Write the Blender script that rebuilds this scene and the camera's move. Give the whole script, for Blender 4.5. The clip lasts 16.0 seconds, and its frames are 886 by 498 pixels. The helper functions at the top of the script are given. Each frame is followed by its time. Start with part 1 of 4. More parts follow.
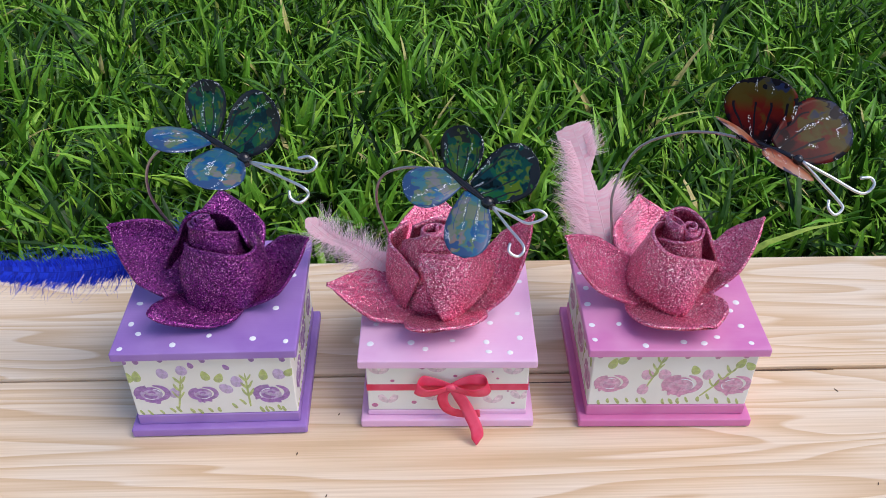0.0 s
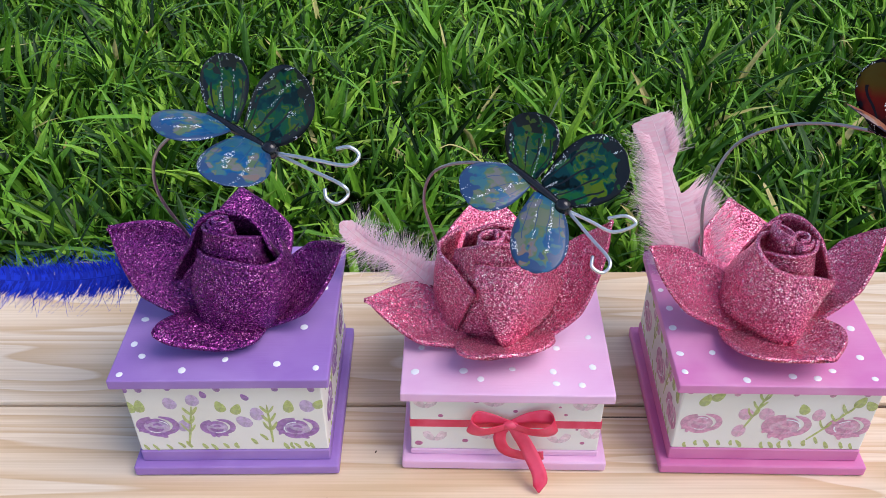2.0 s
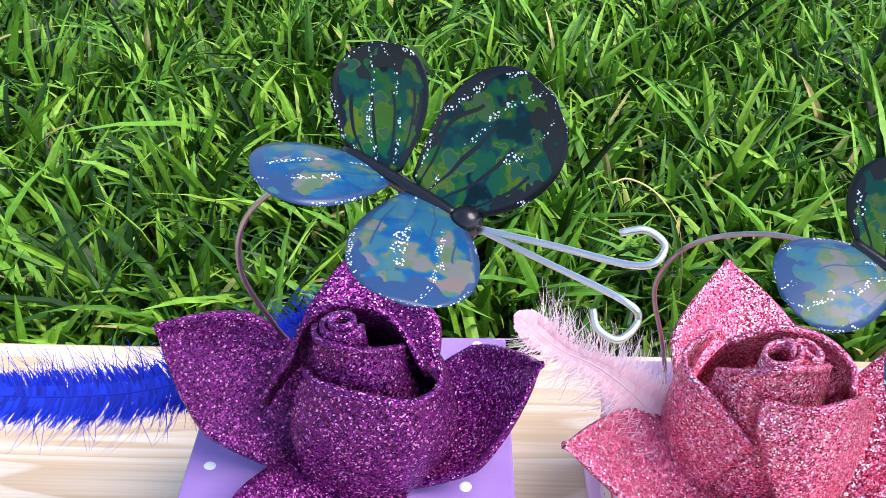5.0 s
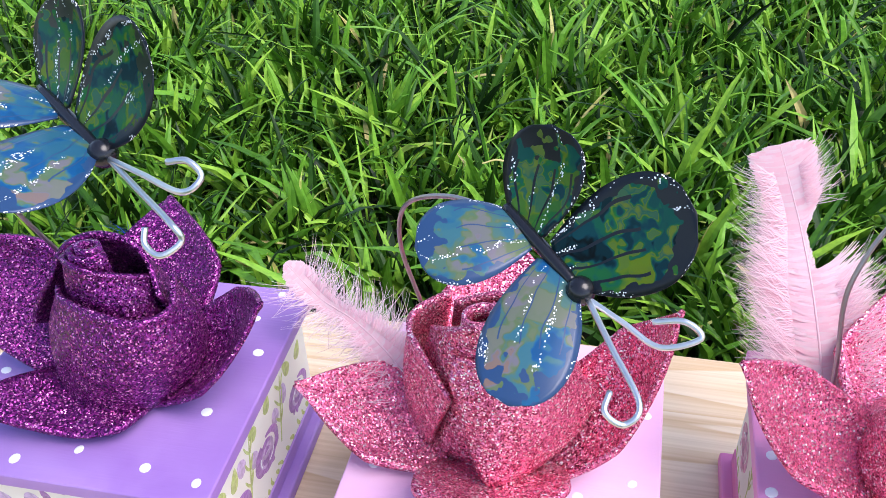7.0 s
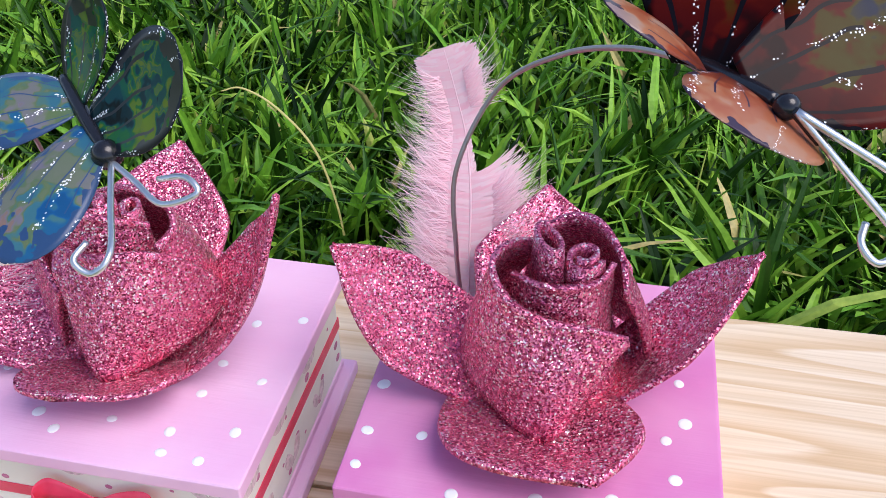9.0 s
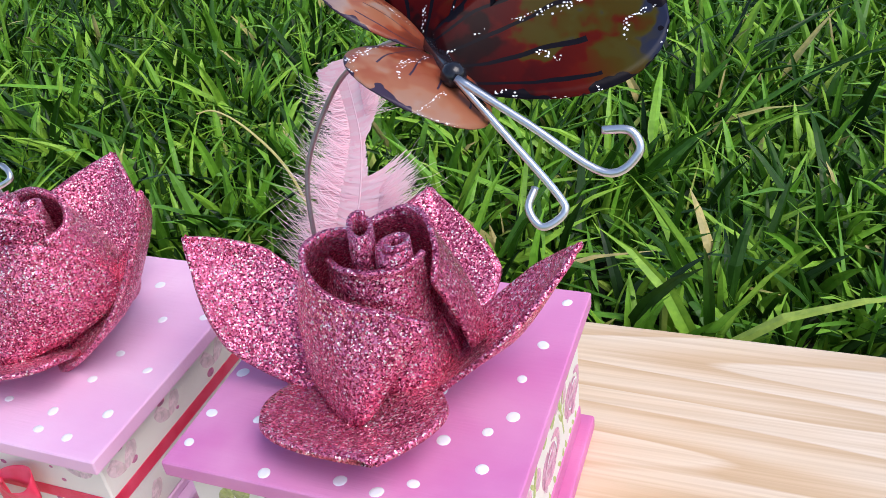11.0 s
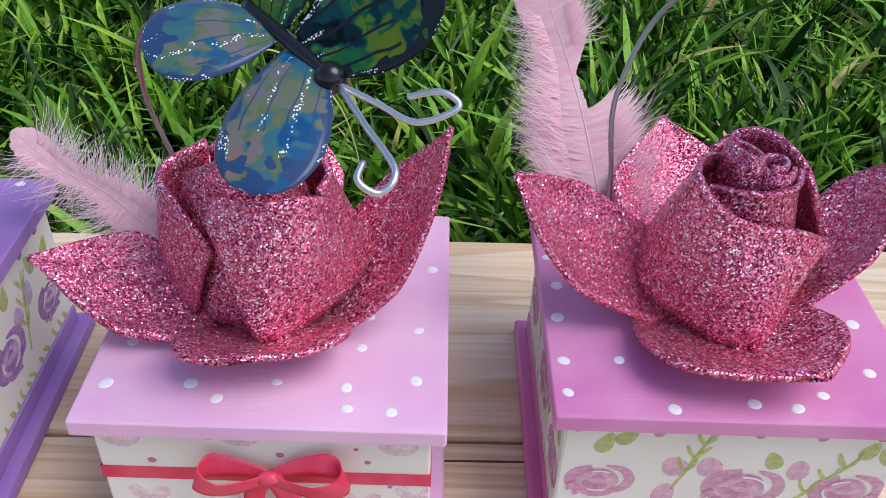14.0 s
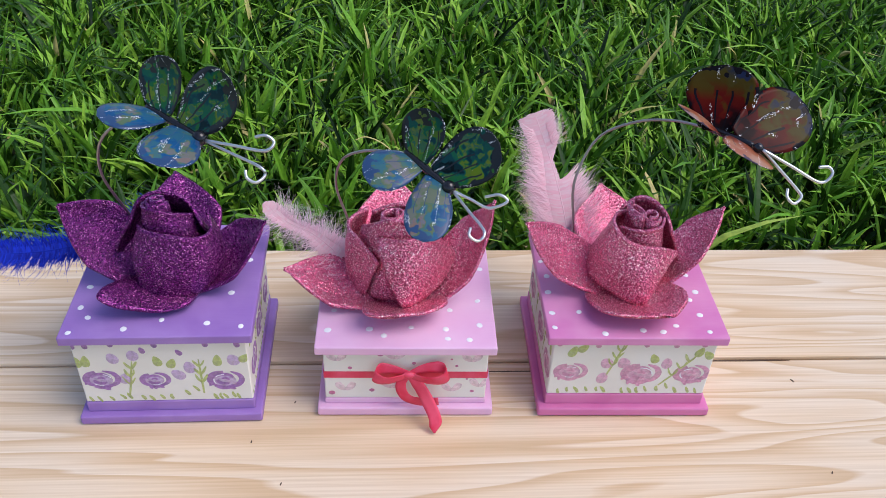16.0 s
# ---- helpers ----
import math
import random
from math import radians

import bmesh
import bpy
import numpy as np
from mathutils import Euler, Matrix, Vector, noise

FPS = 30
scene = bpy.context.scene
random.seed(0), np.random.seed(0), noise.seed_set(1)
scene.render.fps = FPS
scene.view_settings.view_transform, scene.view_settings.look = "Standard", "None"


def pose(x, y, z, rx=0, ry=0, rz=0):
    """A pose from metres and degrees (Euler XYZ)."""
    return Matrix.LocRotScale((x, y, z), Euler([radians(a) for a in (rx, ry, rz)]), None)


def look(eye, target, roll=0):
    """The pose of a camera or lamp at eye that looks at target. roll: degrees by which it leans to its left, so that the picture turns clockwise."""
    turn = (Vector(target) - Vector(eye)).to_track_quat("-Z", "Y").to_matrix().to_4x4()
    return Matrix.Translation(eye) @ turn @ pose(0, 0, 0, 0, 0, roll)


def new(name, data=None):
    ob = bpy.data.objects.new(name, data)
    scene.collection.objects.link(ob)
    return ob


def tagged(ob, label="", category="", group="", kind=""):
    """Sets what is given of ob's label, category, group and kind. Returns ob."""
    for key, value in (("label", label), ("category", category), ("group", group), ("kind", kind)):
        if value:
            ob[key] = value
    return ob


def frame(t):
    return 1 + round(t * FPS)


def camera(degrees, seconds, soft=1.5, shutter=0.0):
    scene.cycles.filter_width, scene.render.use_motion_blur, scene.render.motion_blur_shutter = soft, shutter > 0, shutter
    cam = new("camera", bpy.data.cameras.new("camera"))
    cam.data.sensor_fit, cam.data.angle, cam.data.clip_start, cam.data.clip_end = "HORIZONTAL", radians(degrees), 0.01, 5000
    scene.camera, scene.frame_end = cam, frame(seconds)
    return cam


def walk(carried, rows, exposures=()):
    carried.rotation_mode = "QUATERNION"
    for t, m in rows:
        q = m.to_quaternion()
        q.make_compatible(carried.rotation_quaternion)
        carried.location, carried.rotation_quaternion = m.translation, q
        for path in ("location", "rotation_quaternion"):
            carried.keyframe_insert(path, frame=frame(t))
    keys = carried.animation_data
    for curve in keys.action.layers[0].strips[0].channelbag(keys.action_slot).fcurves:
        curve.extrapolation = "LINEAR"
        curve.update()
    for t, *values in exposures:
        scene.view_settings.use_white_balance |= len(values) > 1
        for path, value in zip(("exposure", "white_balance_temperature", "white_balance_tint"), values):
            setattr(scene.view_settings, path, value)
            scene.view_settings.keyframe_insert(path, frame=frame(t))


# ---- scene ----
cam = camera(54.30, 16.0, 0.75)
PATH = [
    (0, (0.02279, 0.01592, 0.4309), (0.03246, 0.41277, 0.1269), 0.07),
    (0.5, (0.02453, 0.01793, 0.43158), (0.03131, 0.41468, 0.12738), -0.00),
    (1, (0.02903, 0.02124, 0.42983), (0.03233, 0.41909, 0.12701), 0.01),
    (1.5, (0.02768, 0.03822, 0.42027), (0.02907, 0.43651, 0.118), -0.10),
    (2, (0.0039, 0.08636, 0.38373), (0.00162, 0.48364, 0.08015), -0.22),
    (2.5, (-0.04821, 0.15507, 0.33504), (-0.04937, 0.55302, 0.03233), 0.05),
    (3, (-0.09153, 0.21597, 0.29491), (-0.08894, 0.61251, -0.00965), 0.37),
    (5.5, (-0.06064, 0.24765, 0.31633), (-0.08039, 0.64311, 0.01101), 0.29),
    (6, (-0.02737, 0.24285, 0.32245), (-0.08696, 0.63643, 0.01989), -1.75),
    (6.5, (0.02346, 0.2386, 0.31651), (-0.05751, 0.6283, 0.01389), -1.94),
    (7, (0.06254, 0.23526, 0.30719), (-0.0277, 0.62262, 0.00418), -2.11),
    (7.5, (0.08749, 0.24199, 0.29826), (-0.00233, 0.62783, -0.0068), -1.48),
    (8, (0.113, 0.2434, 0.282), (0.02372, 0.62779, -0.02504), -1.39),
    (8.5, (0.14586, 0.23982, 0.27648), (0.06075, 0.62614, -0.02932), -1.28),
    (9, (0.18446, 0.24053, 0.27207), (0.10424, 0.63084, -0.02997), -1.27),
    (9.2, (0.19802, 0.24445, 0.27405), (0.11707, 0.63327, -0.02971), -1.42),
    (11.3, (0.28246, 0.24972, 0.24768), (0.11419, 0.63627, -0.02115), -7.11),
    (11.5, (0.27828, 0.25294, 0.22811), (0.10907, 0.64074, -0.0383), -6.73),
    (12, (0.26468, 0.26259, 0.20766), (0.09876, 0.64449, -0.06916), -6.92),
    (12.5, (0.23975, 0.26845, 0.20687), (0.08469, 0.65153, -0.07455), -6.48),
    (13, (0.19683, 0.25799, 0.21068), (0.08968, 0.65412, -0.07496), -2.70),
    (13.5, (0.14751, 0.24655, 0.22421), (0.08799, 0.64774, -0.06821), -1.09),
    (14, (0.08151, 0.22209, 0.25011), (0.09326, 0.62188, -0.04995), 2.32),
    (14.5, (0.03036, 0.17079, 0.28282), (0.08468, 0.56306, -0.02242), 5.02),
    (15, (0.00196, 0.09005, 0.33759), (0.04627, 0.48323, 0.0319), 4.21),
    (15.5, (0.01048, 0.03907, 0.38348), (0.04973, 0.4332, 0.07832), 3.42),
    (16, (0.02481, 0.01632, 0.42076), (0.05579, 0.41186, 0.11648), 2.64),
]
EXPOSURES = [(t, e, 6600, 17) for t, e in ((0.0, 0.36), (2.0, 0.45), (2.5, 0.68), (3.0, 0.82), (5.5, 1.22), (6.5, 1.12), (8.0, 0.92), (9.2, 0.6), (11.3, 0.55), (11.8, 0.42), (13.0, 0.38), (14.5, 0.36), (16.0, 0.36))]
walk(cam, [(t, look(eye, target, roll)) for t, eye, target, roll in PATH], EXPOSURES)

# ---- light ----
SKY_TURN, SUN_UP = radians(107), radians(58)
world = bpy.data.worlds.new("sky")
scene.world = world
world.use_nodes = True
wn = world.node_tree.nodes
sky = wn.new("ShaderNodeTexSky")
sky.sky_type, sky.sun_disc = "NISHITA", False
sky.sun_elevation, sky.sun_rotation = SUN_UP, SKY_TURN
wn["Background"].inputs["Strength"].default_value = 0.14
world.node_tree.links.new(sky.outputs[0], wn["Background"].inputs["Color"])
sun = new("sun", bpy.data.lights.new("sun", "SUN"))
sun.data.energy, sun.data.angle, sun.data.color = 1.75, radians(40), (1.0, 0.97, 0.95)
sun.matrix_world = look((1.35, 0.05, 2.3), (0, 0.45, 0))


# ---- materials ----
def material(name, colour=(0.5, 0.5, 0.5), rough=0.6, metal=0.0):
    m = bpy.data.materials.new(name)
    m.use_nodes = True
    b = m.node_tree.nodes["Principled BSDF"]
    b.inputs["Base Color"].default_value = (*colour, 1)
    b.inputs["Roughness"].default_value = rough
    b.inputs["Metallic"].default_value = metal
    return m, m.node_tree.nodes, m.node_tree.links, b


def coords(n, l, scale=(1, 1, 1), source="Object"):
    t, mp = n.new("ShaderNodeTexCoord"), n.new("ShaderNodeMapping")
    mp.inputs["Scale"].default_value = scale
    l.new(t.outputs[source], mp.inputs["Vector"])
    return mp.outputs["Vector"]


def ramp(n, l, fac, stops):
    r = n.new("ShaderNodeValToRGB")
    while len(r.color_ramp.elements) < len(stops):
        r.color_ramp.elements.new(0.5)
    for e, (p, c) in zip(r.color_ramp.elements, stops):
        e.position, e.color = p, (*c, 1)
    l.new(fac, r.inputs["Fac"])
    return r.outputs["Color"]


def noise_tex(n, l, vec, scale, detail=4.0, distortion=0.0):
    t = n.new("ShaderNodeTexNoise")
    t.inputs["Scale"].default_value, t.inputs["Detail"].default_value = scale, detail
    t.inputs["Distortion"].default_value = distortion
    l.new(vec, t.inputs["Vector"])
    return t.outputs["Fac"]


def bump(n, l, b, height, strength, distance):
    p = n.new("ShaderNodeBump")
    p.inputs["Strength"].default_value, p.inputs["Distance"].default_value = strength, distance
    l.new(height, p.inputs["Height"])
    l.new(p.outputs["Normal"], b.inputs["Normal"])


def painted(name, colour, pale, rough=0.5):
    """Brushed acrylic paint on wood, washed a little paler in places."""
    m, n, l, b = material(name, colour, rough)
    v = coords(n, l)
    wash = noise_tex(n, l, v, 22, 3, 0.6)
    l.new(ramp(n, l, wash, [(0.35, colour), (0.7, pale)]), b.inputs["Base Color"])
    brush = noise_tex(n, l, coords(n, l, (60, 900, 400)), 1.0, 3)
    bump(n, l, b, brush, 0.25, 0.0004)
    return m


def glitter(name, deep, body, light, painted_glint, size=1500):
    """Foam sheet covered with fine glitter: every grain has its own tilt and tone, a few with their glint painted in.
    """
    m, n, l, b = material(name, body, 0.38, 0.62)
    v = coords(n, l)
    cells = n.new("ShaderNodeTexVoronoi")
    cells.inputs["Scale"].default_value = size
    l.new(v, cells.inputs["Vector"])
    sep = n.new("ShaderNodeSeparateColor")
    l.new(cells.outputs["Color"], sep.inputs["Color"])
    tone = ramp(n, l, sep.outputs["Red"], [(0.0, deep), (0.38, body), (0.74, light), (0.92, light), (0.95, painted_glint)])
    # larger flakes, few and round, over the fine grain, their sparkle painted as colour
    flakes = n.new("ShaderNodeTexVoronoi")
    flakes.inputs["Scale"].default_value = size * 0.50
    l.new(v, flakes.inputs["Vector"])
    fs = n.new("ShaderNodeSeparateColor")
    l.new(flakes.outputs["Color"], fs.inputs["Color"])
    few = n.new("ShaderNodeMath")
    few.operation = "GREATER_THAN"
    few.inputs[1].default_value = 0.87
    l.new(fs.outputs["Blue"], few.inputs[0])
    small = n.new("ShaderNodeMath")
    small.operation = "LESS_THAN"
    small.inputs[1].default_value = 0.38
    l.new(flakes.outputs["Distance"], small.inputs[0])
    big = n.new("ShaderNodeMath")
    big.operation = "MULTIPLY"
    l.new(few.outputs[0], big.inputs[0])
    l.new(small.outputs[0], big.inputs[1])
    mixf = n.new("ShaderNodeMix")
    mixf.data_type = "RGBA"
    l.new(big.outputs[0], mixf.inputs["Factor"])
    l.new(tone, mixf.inputs["A"])
    mixf.inputs["B"].default_value = (*painted_glint, 1)
    l.new(mixf.outputs["Result"], b.inputs["Base Color"])
    sub = n.new("ShaderNodeVectorMath")
    sub.operation = "SUBTRACT"
    l.new(cells.outputs["Color"], sub.inputs[0])
    sub.inputs[1].default_value = (0.5, 0.5, 0.5)
    sc = n.new("ShaderNodeVectorMath")
    sc.operation = "SCALE"
    sc.inputs["Scale"].default_value = 0.9
    l.new(sub.outputs[0], sc.inputs[0])
    g = n.new("ShaderNodeNewGeometry")
    add = n.new("ShaderNodeVectorMath")
    l.new(g.outputs["Normal"], add.inputs[0])
    l.new(sc.outputs[0], add.inputs[1])
    nrm = n.new("ShaderNodeVectorMath")
    nrm.operation = "NORMALIZE"
    l.new(add.outputs[0], nrm.inputs[0])
    l.new(nrm.outputs[0], b.inputs["Normal"])
    mr = n.new("ShaderNodeMapRange")
    mr.inputs["To Min"].default_value, mr.inputs["To Max"].default_value = 0.14, 0.5
    l.new(sep.outputs["Green"], mr.inputs["Value"])
    l.new(mr.outputs["Result"], b.inputs["Roughness"])
    return m


def pine():
    m, n, l, b = material("pine", (0.800, 0.600, 0.331), 0.55)
    info = n.new("ShaderNodeObjectInfo")
    t = n.new("ShaderNodeTexCoord")
    shift = n.new("ShaderNodeVectorMath")
    shift.operation = "MULTIPLY_ADD"
    l.new(info.outputs["Random"], shift.inputs[0])
    shift.inputs[1].default_value = (3.100, 1.700, 0.828)
    l.new(t.outputs["Object"], shift.inputs[2])
    mp = n.new("ShaderNodeMapping")
    mp.inputs["Scale"].default_value = (1.6, 20, 20)
    l.new(shift.outputs[0], mp.inputs["Vector"])
    # growth rings cut lengthwise: a slow field, folded into bands
    slow = noise_tex(n, l, mp.outputs["Vector"], 1.0, 1.5, 0.7)
    mul = n.new("ShaderNodeMath")
    mul.operation = "MULTIPLY"
    mul.inputs[1].default_value = 11.0
    l.new(slow, mul.inputs[0])
    fr = n.new("ShaderNodeMath")
    fr.operation = "FRACT"
    l.new(mul.outputs[0], fr.inputs[0])
    rings = ramp(n, l, fr.outputs[0], [(0.0, (0.79, 0.68, 0.53)), (0.45, (0.77, 0.635, 0.465)), (0.82, (0.67, 0.505, 0.325)), (0.93, (0.65, 0.485, 0.305)), (1.0, (0.79, 0.68, 0.53))])
    mp2 = n.new("ShaderNodeMapping")
    mp2.inputs["Scale"].default_value = (9, 700, 500)
    l.new(shift.outputs[0], mp2.inputs["Vector"])
    fibre = noise_tex(n, l, mp2.outputs["Vector"], 1.0, 4)
    fine = ramp(n, l, fibre, [(0.3, (0.86, 0.82, 0.76)), (0.65, (1.0, 1.0, 1.0))])
    stain = ramp(n, l, noise_tex(n, l, shift.outputs[0], 6, 3), [(0.35, (1.0, 0.93, 0.84)), (0.65, (1.0, 1.0, 1.0))])
    mix = n.new("ShaderNodeMix")
    mix.data_type, mix.blend_type = "RGBA", "MULTIPLY"
    mix.inputs["Factor"].default_value = 1
    l.new(rings, mix.inputs["A"])
    l.new(fine, mix.inputs["B"])
    mix2 = n.new("ShaderNodeMix")
    mix2.data_type, mix2.blend_type = "RGBA", "MULTIPLY"
    mix2.inputs["Factor"].default_value = 1
    l.new(mix.outputs["Result"], mix2.inputs["A"])
    l.new(stain, mix2.inputs["B"])
    l.new(mix2.outputs["Result"], b.inputs["Base Color"])
    bump(n, l, b, fibre, 0.25, 0.0004)
    return m


def grass_blade():
    m, n, l, b = material("grass_blade", (0.1, 0.25, 0.03), 0.45)
    b.inputs["Specular IOR Level"].default_value = 0.26
    g = n.new("ShaderNodeNewGeometry")
    # tone varies per blade; its near-black end puts the lawn's deep shade into colour
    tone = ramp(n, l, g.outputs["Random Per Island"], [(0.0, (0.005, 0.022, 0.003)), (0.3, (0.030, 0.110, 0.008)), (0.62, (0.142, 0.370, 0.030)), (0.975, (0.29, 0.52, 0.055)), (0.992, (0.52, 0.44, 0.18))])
    streak = noise_tex(n, l, coords(n, l, (1, 1, 1)), 260, 2)
    dim = ramp(n, l, streak, [(0.3, (0.72, 0.78, 0.7)), (0.7, (1.1, 1.08, 1.0))])
    mix = n.new("ShaderNodeMix")
    mix.data_type, mix.blend_type = "RGBA", "MULTIPLY"
    mix.inputs["Factor"].default_value = 1
    l.new(tone, mix.inputs["A"])
    l.new(dim, mix.inputs["B"])
    l.new(mix.outputs["Result"], b.inputs["Base Color"])
    tr = n.new("ShaderNodeBsdfTranslucent")
    l.new(mix.outputs["Result"], tr.inputs["Color"])
    ms = n.new("ShaderNodeMixShader")
    ms.inputs[0].default_value = 0.07
    l.new(b.outputs[0], ms.inputs[1])
    l.new(tr.outputs[0], ms.inputs[2])
    l.new(ms.outputs[0], n["Material Output"].inputs["Surface"])
    return m


def soil():
    m, n, l, b = material("soil", (0.03, 0.03, 0.015), 0.95)
    v = coords(n, l)
    f = noise_tex(n, l, v, 60, 6)
    # near-black stops carry the deep shade between the blades
    l.new(ramp(n, l, f, [(0.3, (0.006, 0.008, 0.003)), (0.6, (0.014, 0.024, 0.006)), (0.75, (0.05, 0.04, 0.015))]), b.inputs["Base Color"])
    bump(n, l, b, f, 0.8, 0.01)
    return m


def turf():
    """Lawn further off, where no single blade is told apart."""
    m, n, l, b = material("turf", (0.06, 0.15, 0.02), 0.9)
    f = noise_tex(n, l, coords(n, l), 45, 8)
    l.new(ramp(n, l, f, [(0.3, (0.015, 0.05, 0.006)), (0.55, (0.06, 0.16, 0.018)), (0.75, (0.13, 0.27, 0.04))]), b.inputs["Base Color"])
    bump(n, l, b, f, 1.0, 0.05)
    return m


def film(name, stops, edge, strength, scale=120, along=0.0, dust=0.58, gloss=0.35, rim=(0.006, 0.008, 0.012), veins=0.10):
    """Painted clear film: patches of glass paint, a dark border and veins, specks of silver glitter."""
    m, n, l, b = material(name, (0.1, 0.3, 0.3), 0.3)
    uv = coords(n, l, (1, 1, 1), "UV")
    v = coords(n, l)
    wob = n.new("ShaderNodeTexNoise")
    wob.inputs["Scale"].default_value = 130
    l.new(v, wob.inputs["Vector"])
    push = n.new("ShaderNodeVectorMath")
    push.operation = "MULTIPLY_ADD"
    push.inputs[1].default_value = (0.022, 0.022, 0.022)
    l.new(wob.outputs["Color"], push.inputs[0])
    l.new(v, push.inputs[2])
    blot = n.new("ShaderNodeTexVoronoi")
    blot.feature = "SMOOTH_F1"
    blot.inputs["Scale"].default_value, blot.inputs["Smoothness"].default_value = scale, 0.5
    l.new(push.outputs[0], blot.inputs["Vector"])
    sb = n.new("ShaderNodeSeparateColor")
    l.new(blot.outputs["Color"], sb.inputs["Color"])
    sep = n.new("ShaderNodeSeparateXYZ")
    l.new(uv, sep.inputs[0])
    # the colours may run from the root to the rim
    run = n.new("ShaderNodeMix")
    run.inputs["Factor"].default_value = along
    l.new(sb.outputs["Red"], run.inputs["A"])
    l.new(sep.outputs["X"], run.inputs["B"])
    paint = ramp(n, l, run.outputs["Result"], stops)
    # border: |u| near 1 or s near 1, with a ragged inner line
    ab = n.new("ShaderNodeMath")
    ab.operation = "ABSOLUTE"
    l.new(sep.outputs["Y"], ab.inputs[0])
    mx = n.new("ShaderNodeMath")
    mx.operation = "MAXIMUM"
    l.new(ab.outputs[0], mx.inputs[0])
    l.new(sep.outputs["X"], mx.inputs[1])
    rag = n.new("ShaderNodeMath")
    rag.operation = "MULTIPLY_ADD"
    l.new(noise_tex(n, l, v, 170, 2), rag.inputs[0])
    rag.inputs[1].default_value = 0.75
    l.new(mx.outputs[0], rag.inputs[2])
    bord = n.new("ShaderNodeMath")
    bord.operation = "GREATER_THAN"
    bord.inputs[1].default_value = edge + 0.235
    l.new(rag.outputs[0], bord.inputs[0])
    # veins fan out from the root
    vein = n.new("ShaderNodeMath")
    vein.operation = "MULTIPLY_ADD"
    l.new(sep.outputs["Y"], vein.inputs[0])
    vein.inputs[1].default_value = 2.2
    l.new(noise_tex(n, l, v, 60, 1), vein.inputs[2])
    vf = n.new("ShaderNodeMath")
    vf.operation = "FRACT"
    l.new(vein.outputs[0], vf.inputs[0])
    thin = n.new("ShaderNodeMath")
    thin.operation = "LESS_THAN"
    thin.inputs[1].default_value = veins
    l.new(vf.outputs[0], thin.inputs[0])
    near = n.new("ShaderNodeMath")
    near.operation = "LESS_THAN"
    near.inputs[1].default_value = 0.62
    l.new(sep.outputs["X"], near.inputs[0])
    both = n.new("ShaderNodeMath")
    both.operation = "MULTIPLY"
    l.new(thin.outputs[0], both.inputs[0])
    l.new(near.outputs[0], both.inputs[1])
    dark = n.new("ShaderNodeMath")
    dark.operation = "MAXIMUM"
    l.new(bord.outputs[0], dark.inputs[0])
    l.new(both.outputs[0], dark.inputs[1])
    mixc = n.new("ShaderNodeMix")
    mixc.data_type = "RGBA"
    l.new(dark.outputs[0], mixc.inputs["Factor"])
    l.new(paint, mixc.inputs["A"])
    mixc.inputs["B"].default_value = (*rim, 1)
    # glitter specks in trails
    cells = n.new("ShaderNodeTexVoronoi")
    cells.inputs["Scale"].default_value = 1500
    l.new(v, cells.inputs["Vector"])
    # two or three drawn lines of glitter run out from the root and break up
    fan = n.new("ShaderNodeMath")
    fan.operation = "MULTIPLY_ADD"
    l.new(sep.outputs["Y"], fan.inputs[0])
    fan.inputs[1].default_value = 1.55
    l.new(noise_tex(n, l, v, 95, 1), fan.inputs[2])
    ff = n.new("ShaderNodeMath")
    ff.operation = "FRACT"
    l.new(fan.outputs[0], ff.inputs[0])
    line = n.new("ShaderNodeMath")
    line.operation = "LESS_THAN"
    line.inputs[1].default_value = 0.17
    l.new(ff.outputs[0], line.inputs[0])
    trail = noise_tex(n, l, v, 70, 1)
    t0 = n.new("ShaderNodeMath")
    t0.operation = "GREATER_THAN"
    t0.inputs[1].default_value = dust - 0.06
    l.new(trail, t0.inputs[0])
    t1 = n.new("ShaderNodeMath")
    t1.operation = "MULTIPLY"
    l.new(line.outputs[0], t1.inputs[0])
    l.new(t0.outputs[0], t1.inputs[1])
    dot = n.new("ShaderNodeMath")
    dot.operation = "LESS_THAN"
    dot.inputs[1].default_value = 0.42
    l.new(cells.outputs["Distance"], dot.inputs[0])
    sp = n.new("ShaderNodeSeparateColor")
    l.new(cells.outputs["Color"], sp.inputs["Color"])
    t2 = n.new("ShaderNodeMath")
    t2.operation = "GREATER_THAN"
    t2.inputs[1].default_value = 0.35
    l.new(sp.outputs["Red"], t2.inputs[0])
    t3 = n.new("ShaderNodeMath")
    t3.operation = "MULTIPLY"
    l.new(t1.outputs[0], t3.inputs[0])
    t4 = n.new("ShaderNodeMath")
    t4.operation = "MULTIPLY"
    l.new(t2.outputs[0], t4.inputs[0])
    l.new(dot.outputs[0], t4.inputs[1])
    l.new(t4.outputs[0], t3.inputs[1])
    mixg = n.new("ShaderNodeMix")
    mixg.data_type = "RGBA"
    l.new(t3.outputs[0], mixg.inputs["Factor"])
    l.new(mixc.outputs["Result"], mixg.inputs["A"])
    mixg.inputs["B"].default_value = (0.85, 0.88, 0.9, 1)
    l.new(mixg.outputs["Result"], b.inputs["Base Color"])
    see = n.new("ShaderNodeBsdfTransparent")
    l.new(paint, see.inputs["Color"])
    solid = n.new("ShaderNodeMath")
    solid.operation = "MAXIMUM"
    l.new(dark.outputs[0], solid.inputs[0])
    l.new(t3.outputs[0], solid.inputs[1])
    so = n.new("ShaderNodeMapRange")
    so.inputs["To Min"].default_value, so.inputs["To Max"].default_value = strength, 0.96
    l.new(solid.outputs[0], so.inputs["Value"])
